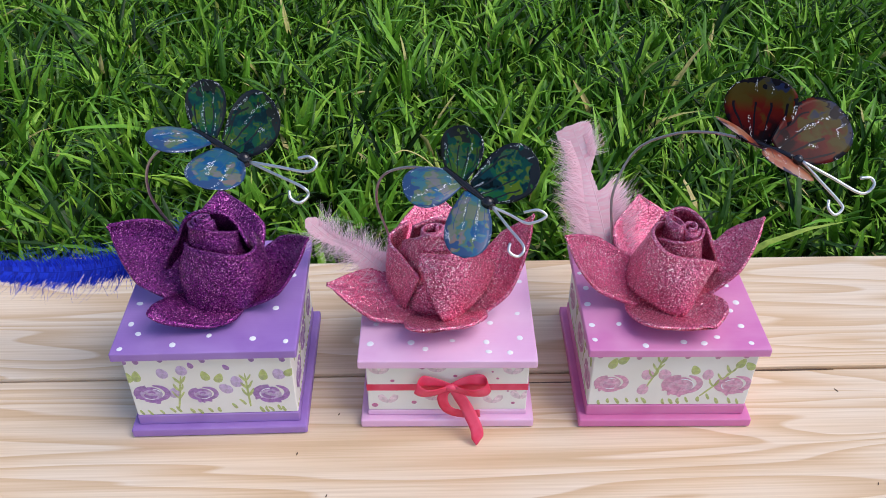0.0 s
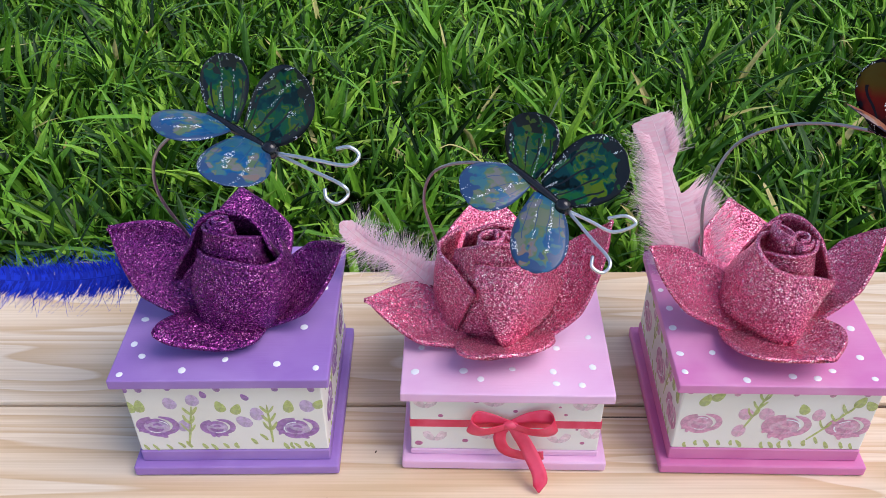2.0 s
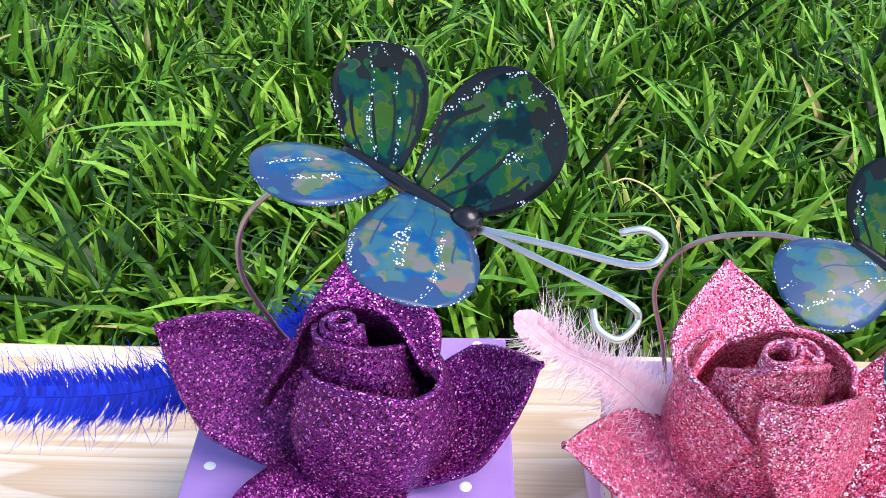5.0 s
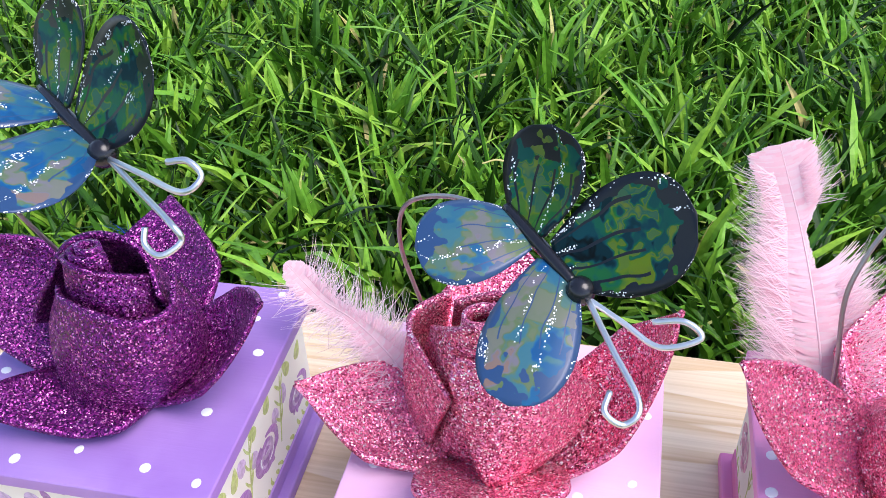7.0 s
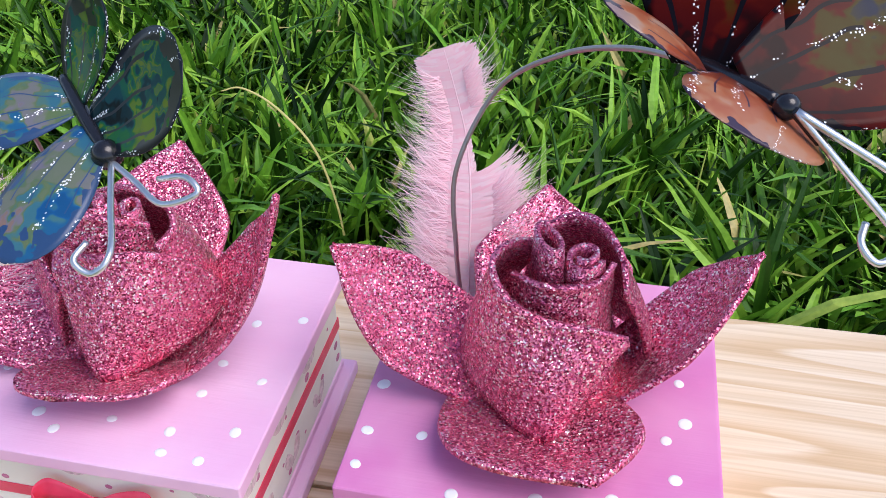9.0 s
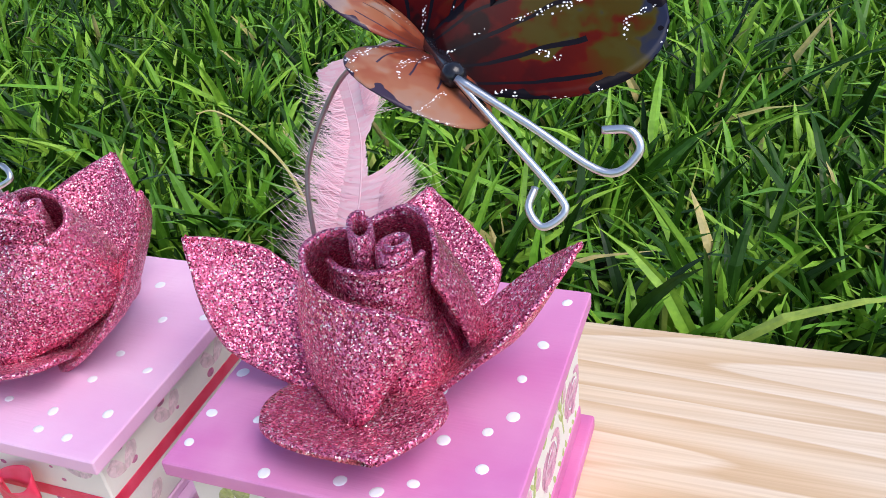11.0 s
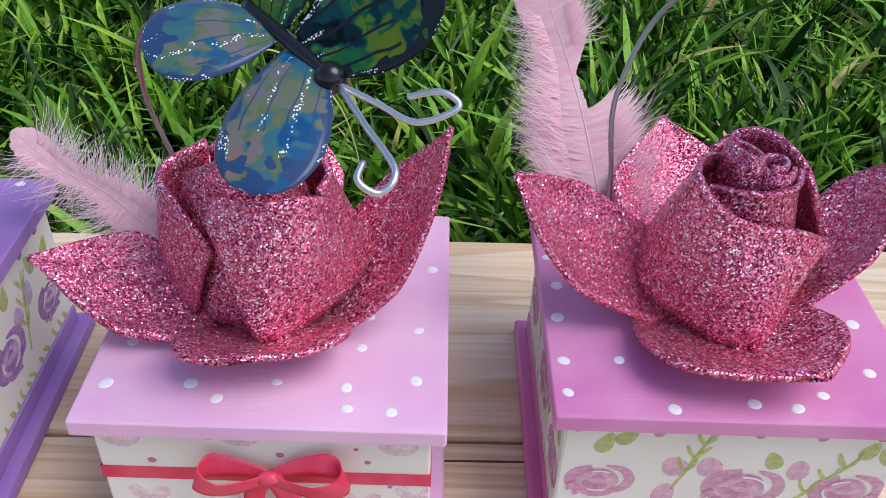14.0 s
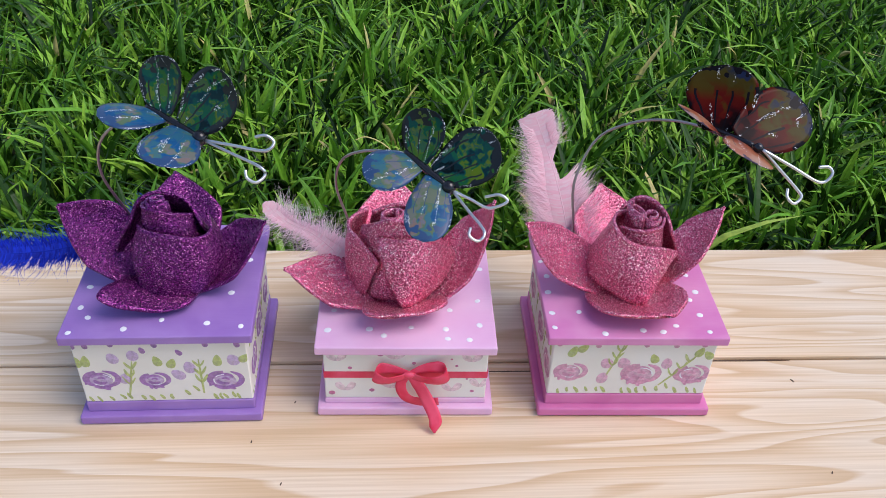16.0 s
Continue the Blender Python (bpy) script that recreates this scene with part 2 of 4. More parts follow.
    ms = n.new("ShaderNodeMixShader")
    l.new(so.outputs["Result"], ms.inputs[0])
    l.new(see.outputs[0], ms.inputs[1])
    l.new(b.outputs[0], ms.inputs[2])
    l.new(ms.outputs[0], n["Material Output"].inputs["Surface"])
    b.inputs["Specular IOR Level"].default_value = gloss
    return m


def down(name, colour, pale):
    m, n, l, b = material(name, colour, 0.7)
    g = n.new("ShaderNodeNewGeometry")
    c = ramp(n, l, g.outputs["Random Per Island"], [(0.0, colour), (1.0, pale)])
    l.new(c, b.inputs["Base Color"])
    tr = n.new("ShaderNodeBsdfTranslucent")
    l.new(c, tr.inputs["Color"])
    ms = n.new("ShaderNodeMixShader")
    ms.inputs[0].default_value = 0.55
    l.new(b.outputs[0], ms.inputs[1])
    l.new(tr.outputs[0], ms.inputs[2])
    l.new(ms.outputs[0], n["Material Output"].inputs["Surface"])
    return m


def brushed(name, colour, pale):
    """Thin paint laid on with a brush: streaked, and letting the ground show through."""
    m, n, l, b = material(name, colour, 0.55)
    v = coords(n, l)
    streak = noise_tex(n, l, coords(n, l, (1.0, 1.0, 2.2)), 420, 3, 1.2)
    l.new(ramp(n, l, streak, [(0.32, colour), (0.66, pale)]), b.inputs["Base Color"])
    thin = n.new("ShaderNodeMapRange")
    thin.inputs["From Min"].default_value, thin.inputs["From Max"].default_value = 0.36, 0.64
    thin.inputs["To Min"].default_value, thin.inputs["To Max"].default_value = 0.98, 0.55
    l.new(noise_tex(n, l, v, 260, 4, 0.8), thin.inputs["Value"])
    see = n.new("ShaderNodeBsdfTransparent")
    ms = n.new("ShaderNodeMixShader")
    l.new(thin.outputs["Result"], ms.inputs[0])
    l.new(see.outputs[0], ms.inputs[1])
    l.new(b.outputs[0], ms.inputs[2])
    l.new(ms.outputs[0], n["Material Output"].inputs["Surface"])
    return m


def satin():
    """Woven satin ribbon: fine cross threads, a soft sheen, and some light coming through."""
    m, n, l, b = material("coral_satin", (0.76, 0.055, 0.115), 0.34)
    v = coords(n, l)
    c = ramp(n, l, noise_tex(n, l, v, 90, 3), [(0.35, (0.84, 0.035, 0.10)), (0.65, (0.92, 0.10, 0.19))])
    l.new(c, b.inputs["Base Color"])
    bump(n, l, b, noise_tex(n, l, coords(n, l, (1500, 1500, 5000)), 1.0, 2), 0.35, 0.0002)
    tr = n.new("ShaderNodeBsdfTranslucent")
    l.new(c, tr.inputs["Color"])
    ms = n.new("ShaderNodeMixShader")
    ms.inputs[0].default_value = 0.22
    l.new(b.outputs[0], ms.inputs[1])
    l.new(tr.outputs[0], ms.inputs[2])
    l.new(ms.outputs[0], n["Material Output"].inputs["Surface"])
    return m


PINE, BLADE, SOIL, TURF = pine(), grass_blade(), soil(), turf()
VIOLET = painted("violet_paint", (0.29, 0.15, 0.46), (0.38, 0.23, 0.55))
PALE_PINK = painted("pale_pink_paint", (0.77, 0.43, 0.65), (0.84, 0.55, 0.73))
ROSE_PINK = painted("rose_pink_paint", (0.64, 0.19, 0.44), (0.74, 0.33, 0.55))
CREAM = painted("cream_paint", (0.74, 0.72, 0.64), (0.80, 0.79, 0.73))
WHITE = painted("white_paint", (0.82, 0.85, 0.88), (0.88, 0.89, 0.9), 0.35)
LILAC_D = brushed("dark_lilac_paint", (0.33, 0.13, 0.42), (0.45, 0.24, 0.53))
LILAC_L = brushed("light_lilac_paint", (0.54, 0.38, 0.63), (0.66, 0.52, 0.72))
PINK_D = brushed("dark_pink_paint", (0.52, 0.10, 0.26), (0.62, 0.2, 0.36))
ROSE_P = brushed("mid_pink_paint", (0.66, 0.26, 0.42), (0.76, 0.42, 0.55))
PINK_L = brushed("light_pink_paint", (0.74, 0.36, 0.52), (0.82, 0.55, 0.66))
LEAF_G = brushed("leaf_green_paint", (0.42, 0.52, 0.12), (0.58, 0.64, 0.26))
HEART = brushed("faint_pink_paint", (0.86, 0.62, 0.68), (0.90, 0.74, 0.76))
PURPLE_GLITTER = glitter("purple_glitter", (0.022, 0.001, 0.03), (0.12, 0.007, 0.12), (0.25, 0.022, 0.21), (0.74, 0.26, 0.56), 2000)
PINK_GLITTER = glitter("pink_glitter", (0.20, 0.010, 0.045), (0.63, 0.080, 0.190), (0.90, 0.25, 0.39), (1.0, 0.80, 0.80), 2000)
SATIN = satin()
DEEP_ROSE = painted("deep_rose_paint", (0.62, 0.15, 0.36), (0.70, 0.23, 0.44))
STEEL = material("aluminium_wire", (0.72, 0.74, 0.75), 0.35, 1.0)[0]
DARK_WIRE = material("dull_wire", (0.42, 0.37, 0.37), 0.4, 1.0)[0]
BLACK = material("black_enamel", (0.01, 0.011, 0.016), 0.22)[0]
BLUE_FILM = film("blue_film", [(0.0, (0.015, 0.10, 0.24)), (0.16, (0.01, 0.16, 0.42)), (0.30, (0.04, 0.22, 0.36)), (0.46, (0.08, 0.27, 0.32)), (0.58, (0.18, 0.28, 0.13)), (0.70, (0.26, 0.29, 0.24)), (0.84, (0.28, 0.27, 0.34)), (0.96, (0.36, 0.26, 0.22))], 0.96, 0.50, 125, 0.15, 0.55, 0.4, (0.02, 0.06, 0.15), 0.07)
GREEN_FILM = film("green_film", [(0.0, (0.004, 0.012, 0.012)), (0.16, (0.01, 0.12, 0.16)), (0.32, (0.015, 0.24, 0.16)), (0.48, (0.03, 0.30, 0.08)), (0.62, (0.28, 0.42, 0.03)), (0.78, (0.04, 0.26, 0.20)), (1.0, (0.32, 0.42, 0.05))], 0.95, 0.36, 150, 0.0, 0.55, 0.35, (0.006, 0.009, 0.014), 0.14)
RED_FILM = film("red_film", [(0.0, (0.003, 0.002, 0.003)), (0.22, (0.015, 0.002, 0.002)), (0.34, (0.055, 0.002, 0.002)), (0.48, (0.085, 0.005, 0.002)), (0.58, (0.055, 0.034, 0.003)), (0.70, (0.055, 0.045, 0.007)), (0.80, (0.02, 0.025, 0.045)), (0.92, (0.012, 0.022, 0.075))], 1.08, 0.92, 90, 0.60, 0.58, 0.08, (0.005, 0.004, 0.007), 0.14)
AMBER_FILM = film("amber_film", [(0.0, (0.10, 0.02, 0.015)), (0.3, (0.32, 0.07, 0.03)), (0.55, (0.40, 0.17, 0.09)), (0.8, (0.40, 0.27, 0.21)), (1.0, (0.14, 0.12, 0.19))], 1.12, 0.86, 90, 0.4, 0.60, 0.3, (0.04, 0.025, 0.05), 0.06)
BLUE_DOWN = down("blue_feather", (0.004, 0.02, 0.42), (0.01, 0.07, 0.85))
PINK_DOWN = down("pink_feather", (0.99, 0.72, 0.78), (1.0, 0.88, 0.90))


# ---- builders ----
def mesh_object(name, verts, faces, mat, parent=None, label="", smooth=True, uvs=None, mat_ids=None):
    me = bpy.data.meshes.new(name)
    me.from_pydata([tuple(v) for v in verts], [], faces)
    for x in (mat if isinstance(mat, (list, tuple)) else [mat]):
        me.materials.append(x)
    if mat_ids is not None:
        me.polygons.foreach_set("material_index", mat_ids)
    me.polygons.foreach_set("use_smooth", [smooth] * len(me.polygons))
    if uvs is not None:
        layer = me.uv_layers.new(name="UVMap")
        for loop in me.loops:
            layer.data[loop.index].uv = uvs[loop.vertex_index]
    me.update()
    ob = new(name, me)
    ob.parent = parent
    if label:
        ob["label"] = label
    return ob


def part(name, bm, mat, parent, label="", smooth=False):
    me = bpy.data.meshes.new(name)
    bm.normal_update()
    bm.to_mesh(me)
    bm.free()
    me.materials.append(mat)
    me.polygons.foreach_set("use_smooth", [smooth] * len(me.polygons))
    ob = new(name, me)
    ob.parent = parent
    if label:
        ob["label"] = label
    return ob


def thing(name, m, label, category, group="", kind=""):
    ob = new(name)
    ob.empty_display_size = 0.02
    ob.matrix_basis = m
    return tagged(ob, label, category, group, kind)


def slab(sx, sy, z0, z1, bevel=0.001, segments=2):
    bm = bmesh.new()
    bmesh.ops.create_cube(bm, size=1)
    bmesh.ops.scale(bm, vec=(sx, sy, z1 - z0), verts=bm.verts)
    bmesh.ops.translate(bm, vec=(0, 0, (z0 + z1) / 2), verts=bm.verts)
    bmesh.ops.bevel(bm, geom=bm.edges[:], offset=bevel, segments=segments, profile=0.6, affect="EDGES")
    return bm


def grid_normals(g):
    du = np.gradient(g, axis=0)
    dv = np.gradient(g, axis=1)
    nrm = np.cross(du, dv)
    return nrm / np.maximum(np.linalg.norm(nrm, axis=2, keepdims=True), 1e-9)


def sheet(name, g, thick, mat, parent, label="", uv=None):
    """A thin sheet with real thickness over a grid of points (rows, columns, 3)."""
    a, b = g.shape[:2]
    nrm = grid_normals(g)
    top, low = g + nrm * thick / 2, g - nrm * thick / 2
    verts = np.concatenate([top.reshape(-1, 3), low.reshape(-1, 3)])
    k = a * b
    faces = []
    for i in range(a - 1):
        for j in range(b - 1):
            p = i * b + j
            faces.append((p, p + b, p + b + 1, p + 1))
            faces.append((k + p, k + p + 1, k + p + b + 1, k + p + b))
    rim = [j for j in range(b)] + [i * b + b - 1 for i in range(1, a)] + [(a - 1) * b + j for j in range(b - 2, -1, -1)] + [i * b for i in range(a - 2, 0, -1)]
    for p, q in zip(rim, rim[1:] + rim[:1]):
        faces.append((p, q, k + q, k + p))
    uvs = None
    if uv is not None:
        flat = uv.reshape(-1, 2)
        uvs = np.concatenate([flat, flat])
    return mesh_object(name, verts, faces, mat, parent, label, True, uvs)


def smooth_path(points, steps=8):
    """Catmull-Rom through the given points."""
    p = [Vector(q) for q in points]
    p = [2 * p[0] - p[1]] + p + [2 * p[-1] - p[-2]]
    out = []
    for i in range(1, len(p) - 2):
        for k in range(steps):
            t = k / steps
            out.append(0.5 * ((2 * p[i]) + (p[i + 1] - p[i - 1]) * t + (2 * p[i - 1] - 5 * p[i] + 4 * p[i + 1] - p[i + 2]) * t * t + (3 * p[i] - p[i - 1] - 3 * p[i + 1] + p[i + 2]) * t ** 3))
    out.append(p[-2])
    return out


def tube(name, points, radius, mat, parent, label="", sides=8, steps=8, taper=None):
    path = smooth_path(points, steps)
    verts, faces = [], []
    up = Vector((0.31, 0.22, 0.92)).normalized()
    side = None
    for i, q in enumerate(path):
        d = (path[min(i + 1, len(path) - 1)] - path[max(i - 1, 0)]).normalized()
        if side is None:
            side = d.cross(up).normalized()
        side = (side - d * side.dot(d)).normalized()
        other = d.cross(side)
        r = radius * (taper(i / (len(path) - 1)) if taper else 1)
        for k in range(sides):
            a = 2 * math.pi * k / sides
            verts.append(q + r * (math.cos(a) * side + math.sin(a) * other))
    for i in range(len(path) - 1):
        for k in range(sides):
            p, r = i * sides + k, i * sides + (k + 1) % sides
            faces.append((p, r, r + sides, p + sides))
    faces.append(tuple(range(sides - 1, -1, -1)))
    faces.append(tuple(range(len(verts) - sides, len(verts))))
    return mesh_object(name, verts, faces, mat, parent, label)

# ---- ground and bench ----
GROUND = -0.045
xs = np.concatenate([-np.geomspace(300, 3, 14), np.linspace(-2.5, 2.5, 31), np.geomspace(3, 300, 14)])
gx, gy = np.meshgrid(xs, xs + 0.4, indexing="ij")
gz = GROUND + 0.004 * np.sin(gx * 9 + 1) * np.cos(gy * 11) * (np.abs(gx) < 2.6) * (np.abs(gy) < 2.6) - 0.004
gv = np.stack([gx, gy, gz], -1).reshape(-1, 3)
gn = len(xs)
gf = [(i * gn + j, (i + 1) * gn + j, (i + 1) * gn + j + 1, i * gn + j + 1) for i in range(gn - 1) for j in range(gn - 1)]
gc = gv[np.array(gf)].mean(axis=1)
far_off = (gc[:, 0] < -1.0) | (gc[:, 0] > 1.4) | (gc[:, 1] < 0.2) | (gc[:, 1] > 1.9)
tagged(mesh_object("ground", gv, gf, [SOIL, TURF], mat_ids=far_off.astype(int).tolist()), "dark damp soil and thatch under the lawn", "ground", kind="structure")

bench = thing("wooden_bench", pose(0.08, 0, GROUND), "pale unvarnished pine boards laid side by side on the lawn", "bench")
for y0, y1, warp in ((0.4385, 0.5625, 0.0), (0.305, 0.4365, -0.0006), (0.172, 0.303, 0.0004)):
    bm = slab(1.9, y1 - y0, 0.0, -GROUND + warp, 0.0022, 2)
    board = part("plank", bm, PINE, bench)
    board.location = (0, (y0 + y1) / 2, 0)


def lawn(name, count, area, height, seed, hole=None):
    """Blades of grass as one object: bent, tapering strips in loose tufts."""
    rng = np.random.default_rng(seed)
    x0, x1, y0, y1 = area
    tufts = max(20, count // 13)
    tx, ty = rng.uniform(x0, x1, tufts), rng.uniform(y0, y1, tufts)
    lean_t, tall_t = rng.normal(0, 1, (tufts, 2)), rng.uniform(0.65, 1.3, tufts)
    k = rng.integers(0, tufts, count)
    px, py = tx[k] + rng.normal(0, 0.008, count), ty[k] + rng.normal(0, 0.008, count)
    keep = (py > y0) & (py < y1)
    if hole is not None:
        keep &= ~((px > hole[0]) & (px < hole[1]) & (py > hole[2]) & (py < hole[3]))
        # thinned along the boards' edge: bare dark soil stands in for the shaded band
        keep &= (py > hole[3] + 0.04) | (py < hole[3]) | (rng.random(count) < 0.5)
    px, py, k = px[keep], py[keep], k[keep]
    c = len(px)
    patch = 0.84 + 0.22 * np.sin(px * 37 + 2 * np.sin(py * 23)) * np.cos(py * 41 + 1.5 * np.sin(px * 19))
    h = rng.uniform(height[0], height[1], c) * tall_t[k] * rng.choice([1.0, 0.6, 0.8], c) * patch
    lean = lean_t[k] * 0.25 + rng.normal(0, 0.5, (c, 2))
    wide = rng.uniform(0.0020, 0.0037, c) * (0.7 + h / height[1] * 0.5)
    face = rng.uniform(0, 2 * math.pi, c)
    bend = rng.uniform(0.2, 1.15, c)
    levels = np.array([0.0, 0.3, 0.58, 0.82, 1.0])
    prof = np.array([0.75, 1.0, 0.92, 0.62, 0.06])
    verts = np.zeros((c, 5, 3, 3))
    turn = face[:, None] + np.zeros((c, 5)) + rng.normal(0, 0.5, c)[:, None] * levels
    for q, s in enumerate(levels):
        out = h * (s * 0.35 + bend * s ** 2.2 * 0.75)
        x = px + lean[:, 0] * out
        y = py + lean[:, 1] * out
        z = GROUND + h * (s - 0.33 * bend * s ** 2.6)
        w = wide * prof[q]
        for side, sg in ((0, -1), (1, 0), (2, 1)):
            # the blade is folded along its midrib
            fold = 0.0 if sg else 0.42
            verts[:, q, side, 0] = x + w * (sg * np.cos(turn[:, q]) - fold * np.sin(turn[:, q]))
            verts[:, q, side, 1] = y + w * (sg * np.sin(turn[:, q]) + fold * np.cos(turn[:, q]))
            verts[:, q, side, 2] = z
    if hole is not None:
        # what would lean through the boards stays behind their edge
        lim = hole[3] + 0.001
        over = (verts[..., 0] > hole[0]) & (verts[..., 0] < hole[1]) & (verts[..., 1] < lim) & (py[:, None, None] > lim)
        verts[..., 1] = np.where(over, lim + 0.004 * rng.random(c)[:, None, None], verts[..., 1])
    base = (np.arange(c) * 15)[:, None]
    quad = np.array([[3 * q + e, 3 * q + e + 1, 3 * q + e + 4, 3 * q + e + 3] for q in range(4) for e in (0, 1)]).reshape(1, -1)
    loops = (base + quad).reshape(-1)
    me = bpy.data.meshes.new(name)
    me.vertices.add(c * 15)
    me.vertices.foreach_set("co", verts.reshape(-1))
    me.loops.add(len(loops))
    me.loops.foreach_set("vertex_index", loops.astype(np.int32))
    me.polygons.add(c * 8)
    me.polygons.foreach_set("loop_start", np.arange(0, len(loops), 4, dtype=np.int32))
    me.polygons.foreach_set("use_smooth", np.zeros(c * 8, dtype=bool))
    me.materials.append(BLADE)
    me.update(calc_edges=True)
    me.validate()
    return new(name, me)


BOARDS = (-0.88, 1.04, 0.16, 0.5665)
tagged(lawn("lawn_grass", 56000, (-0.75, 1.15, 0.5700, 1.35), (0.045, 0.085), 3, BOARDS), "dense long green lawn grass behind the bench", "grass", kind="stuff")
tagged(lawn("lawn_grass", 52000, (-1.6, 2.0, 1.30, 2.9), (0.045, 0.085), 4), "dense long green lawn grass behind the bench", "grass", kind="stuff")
for many, patch, seed in ((20000, (-1.6, 2.0, -0.9, 0.58), 5), (9000, (-1.6, -0.75, 0.58, 1.32), 8), (9000, (1.15, 2.0, 0.58, 1.32), 9)):
    tagged(lawn("lawn_grass", many, patch, (0.04, 0.075), seed, (-0.9, 1.06, 0.13, 0.577)), "green lawn grass round the bench", "grass", kind="stuff")


# ---- painted boxes ----
def flat_shape(points, lift, thick=0.00003):
    """A flat dab of paint: outline in the face's plane (u, v), with a little body."""
    a = [(p[0], -lift - thick, p[1]) for p in points]
    b = [(p[0], -lift + 0.00002, p[1]) for p in points]
    k = len(points)
    faces = [tuple(range(k))] + [(i, k + i, k + (i + 1) % k, (i + 1) % k) for i in range(k)]
    return a + b, faces


def oval(cx, cy, rx, ry, turn=0.0, k=12, point=0.0):
    out = []
    for i in range(k):
        a = 2 * math.pi * i / k
        x, y = rx * math.cos(a), ry * math.sin(a)
        if point:
            y *= 1 - point * (x / rx)
        out.append((cx + x * math.cos(turn) - y * math.sin(turn), cy + x * math.sin(turn) + y * math.cos(turn)))
    return out


def brush(points, w0, w1=None):
    """A brush stroke along points: thick in the middle, thin at the ends."""
    w1 = w0 * 0.25 if w1 is None else w1
    path = [Vector((p[0], p[1], 0)) for p in points]
    path = smooth_path(path, 5)
    left, right = [], []
    for i, q in enumerate(path):
        d = (path[min(i + 1, len(path) - 1)] - path[max(i - 1, 0)]).normalized()
        s = i / (len(path) - 1)
        w = w1 + (w0 - w1) * math.sin(math.pi * min(1, 0.12 + 0.88 * s)) ** 0.7
        left.append((q.x - d.y * w, q.y + d.x * w))
        right.append((q.x + d.y * w, q.y - d.x * w))
    return left + right[::-1]


def dabs(name, shapes, mats, parent, m=None, label="", within=None):
    """One painted motif out of several dabs: (outline, material index) in order from the bottom up."""
    first = None
    for n, (pts, which) in enumerate(shapes):
        if within:
            # the paint stops at the edges of the panel
            pts = [(min(max(p[0], within[0]), within[1]), min(max(p[1], within[2]), within[3])) for p in pts]
        v, f = flat_shape(pts, 0.00004 * (n + 1))
        ob = mesh_object(name if first is None else "brush_stroke", v, f, mats[which], parent if first is None else first, label if first is None else "", False)
        if first is None:
            first = ob
    if m is not None:
        first.matrix_basis = m
    return first


def rose_dabs(r, rng):
    """A loose painted rose: a pale blot, bold crescents on both sides, curls in its heart and a few petals round it."""
    def arc(a0, a1, k, w, which, dx=0.0, dy=0.0):
        pts = [(dx + k * r * math.cos(a0 + (a1 - a0) * t / 4), dy + k * r * 0.72 * math.sin(a0 + (a1 - a0) * t / 4)) for t in range(5)]
        return brush(pts, r * w, r * 0.03), which

    j = rng.uniform(-0.3, 0.3)
    out = [(oval(-0.05 * r, -0.02 * r, r * 0.70, r * 0.55, j, 16), 1)]
    out.append(arc(1.9 + j, 4.3 + j, 0.86, 0.20, 0))
    out.append(arc(-1.2 + j, 1.5 + j, 0.90, 0.17, 0, 0.06 * r, 0.05 * r))
    out.append(arc(4.1 + j, 5.7 + j, 0.78, 0.15, 0, 0.0, -0.08 * r))
    out.append(arc(0.6 + j, 3.0 + j, 0.52, 0.11, 0, 0.0, 0.08 * r))
    out.append(arc(3.3 + j, 5.6 + j, 0.42, 0.12, 0))
    out.append(arc(0.2 + j, 2.7 + j, 0.22, 0.08, 0))
    for i in range(3):
        a = rng.uniform(3.4, 6.0)
        out.append((oval(0.88 * r * math.cos(a), 0.72 * r * math.sin(a), r * 0.22, r * 0.13, a + 0.6, 10, 0.3), 0))
    for i in range(2):
        a = rng.uniform(0, 6.28)
        out.append(arc(a, a + 0.9, 0.62, 0.03, 2))
    return out


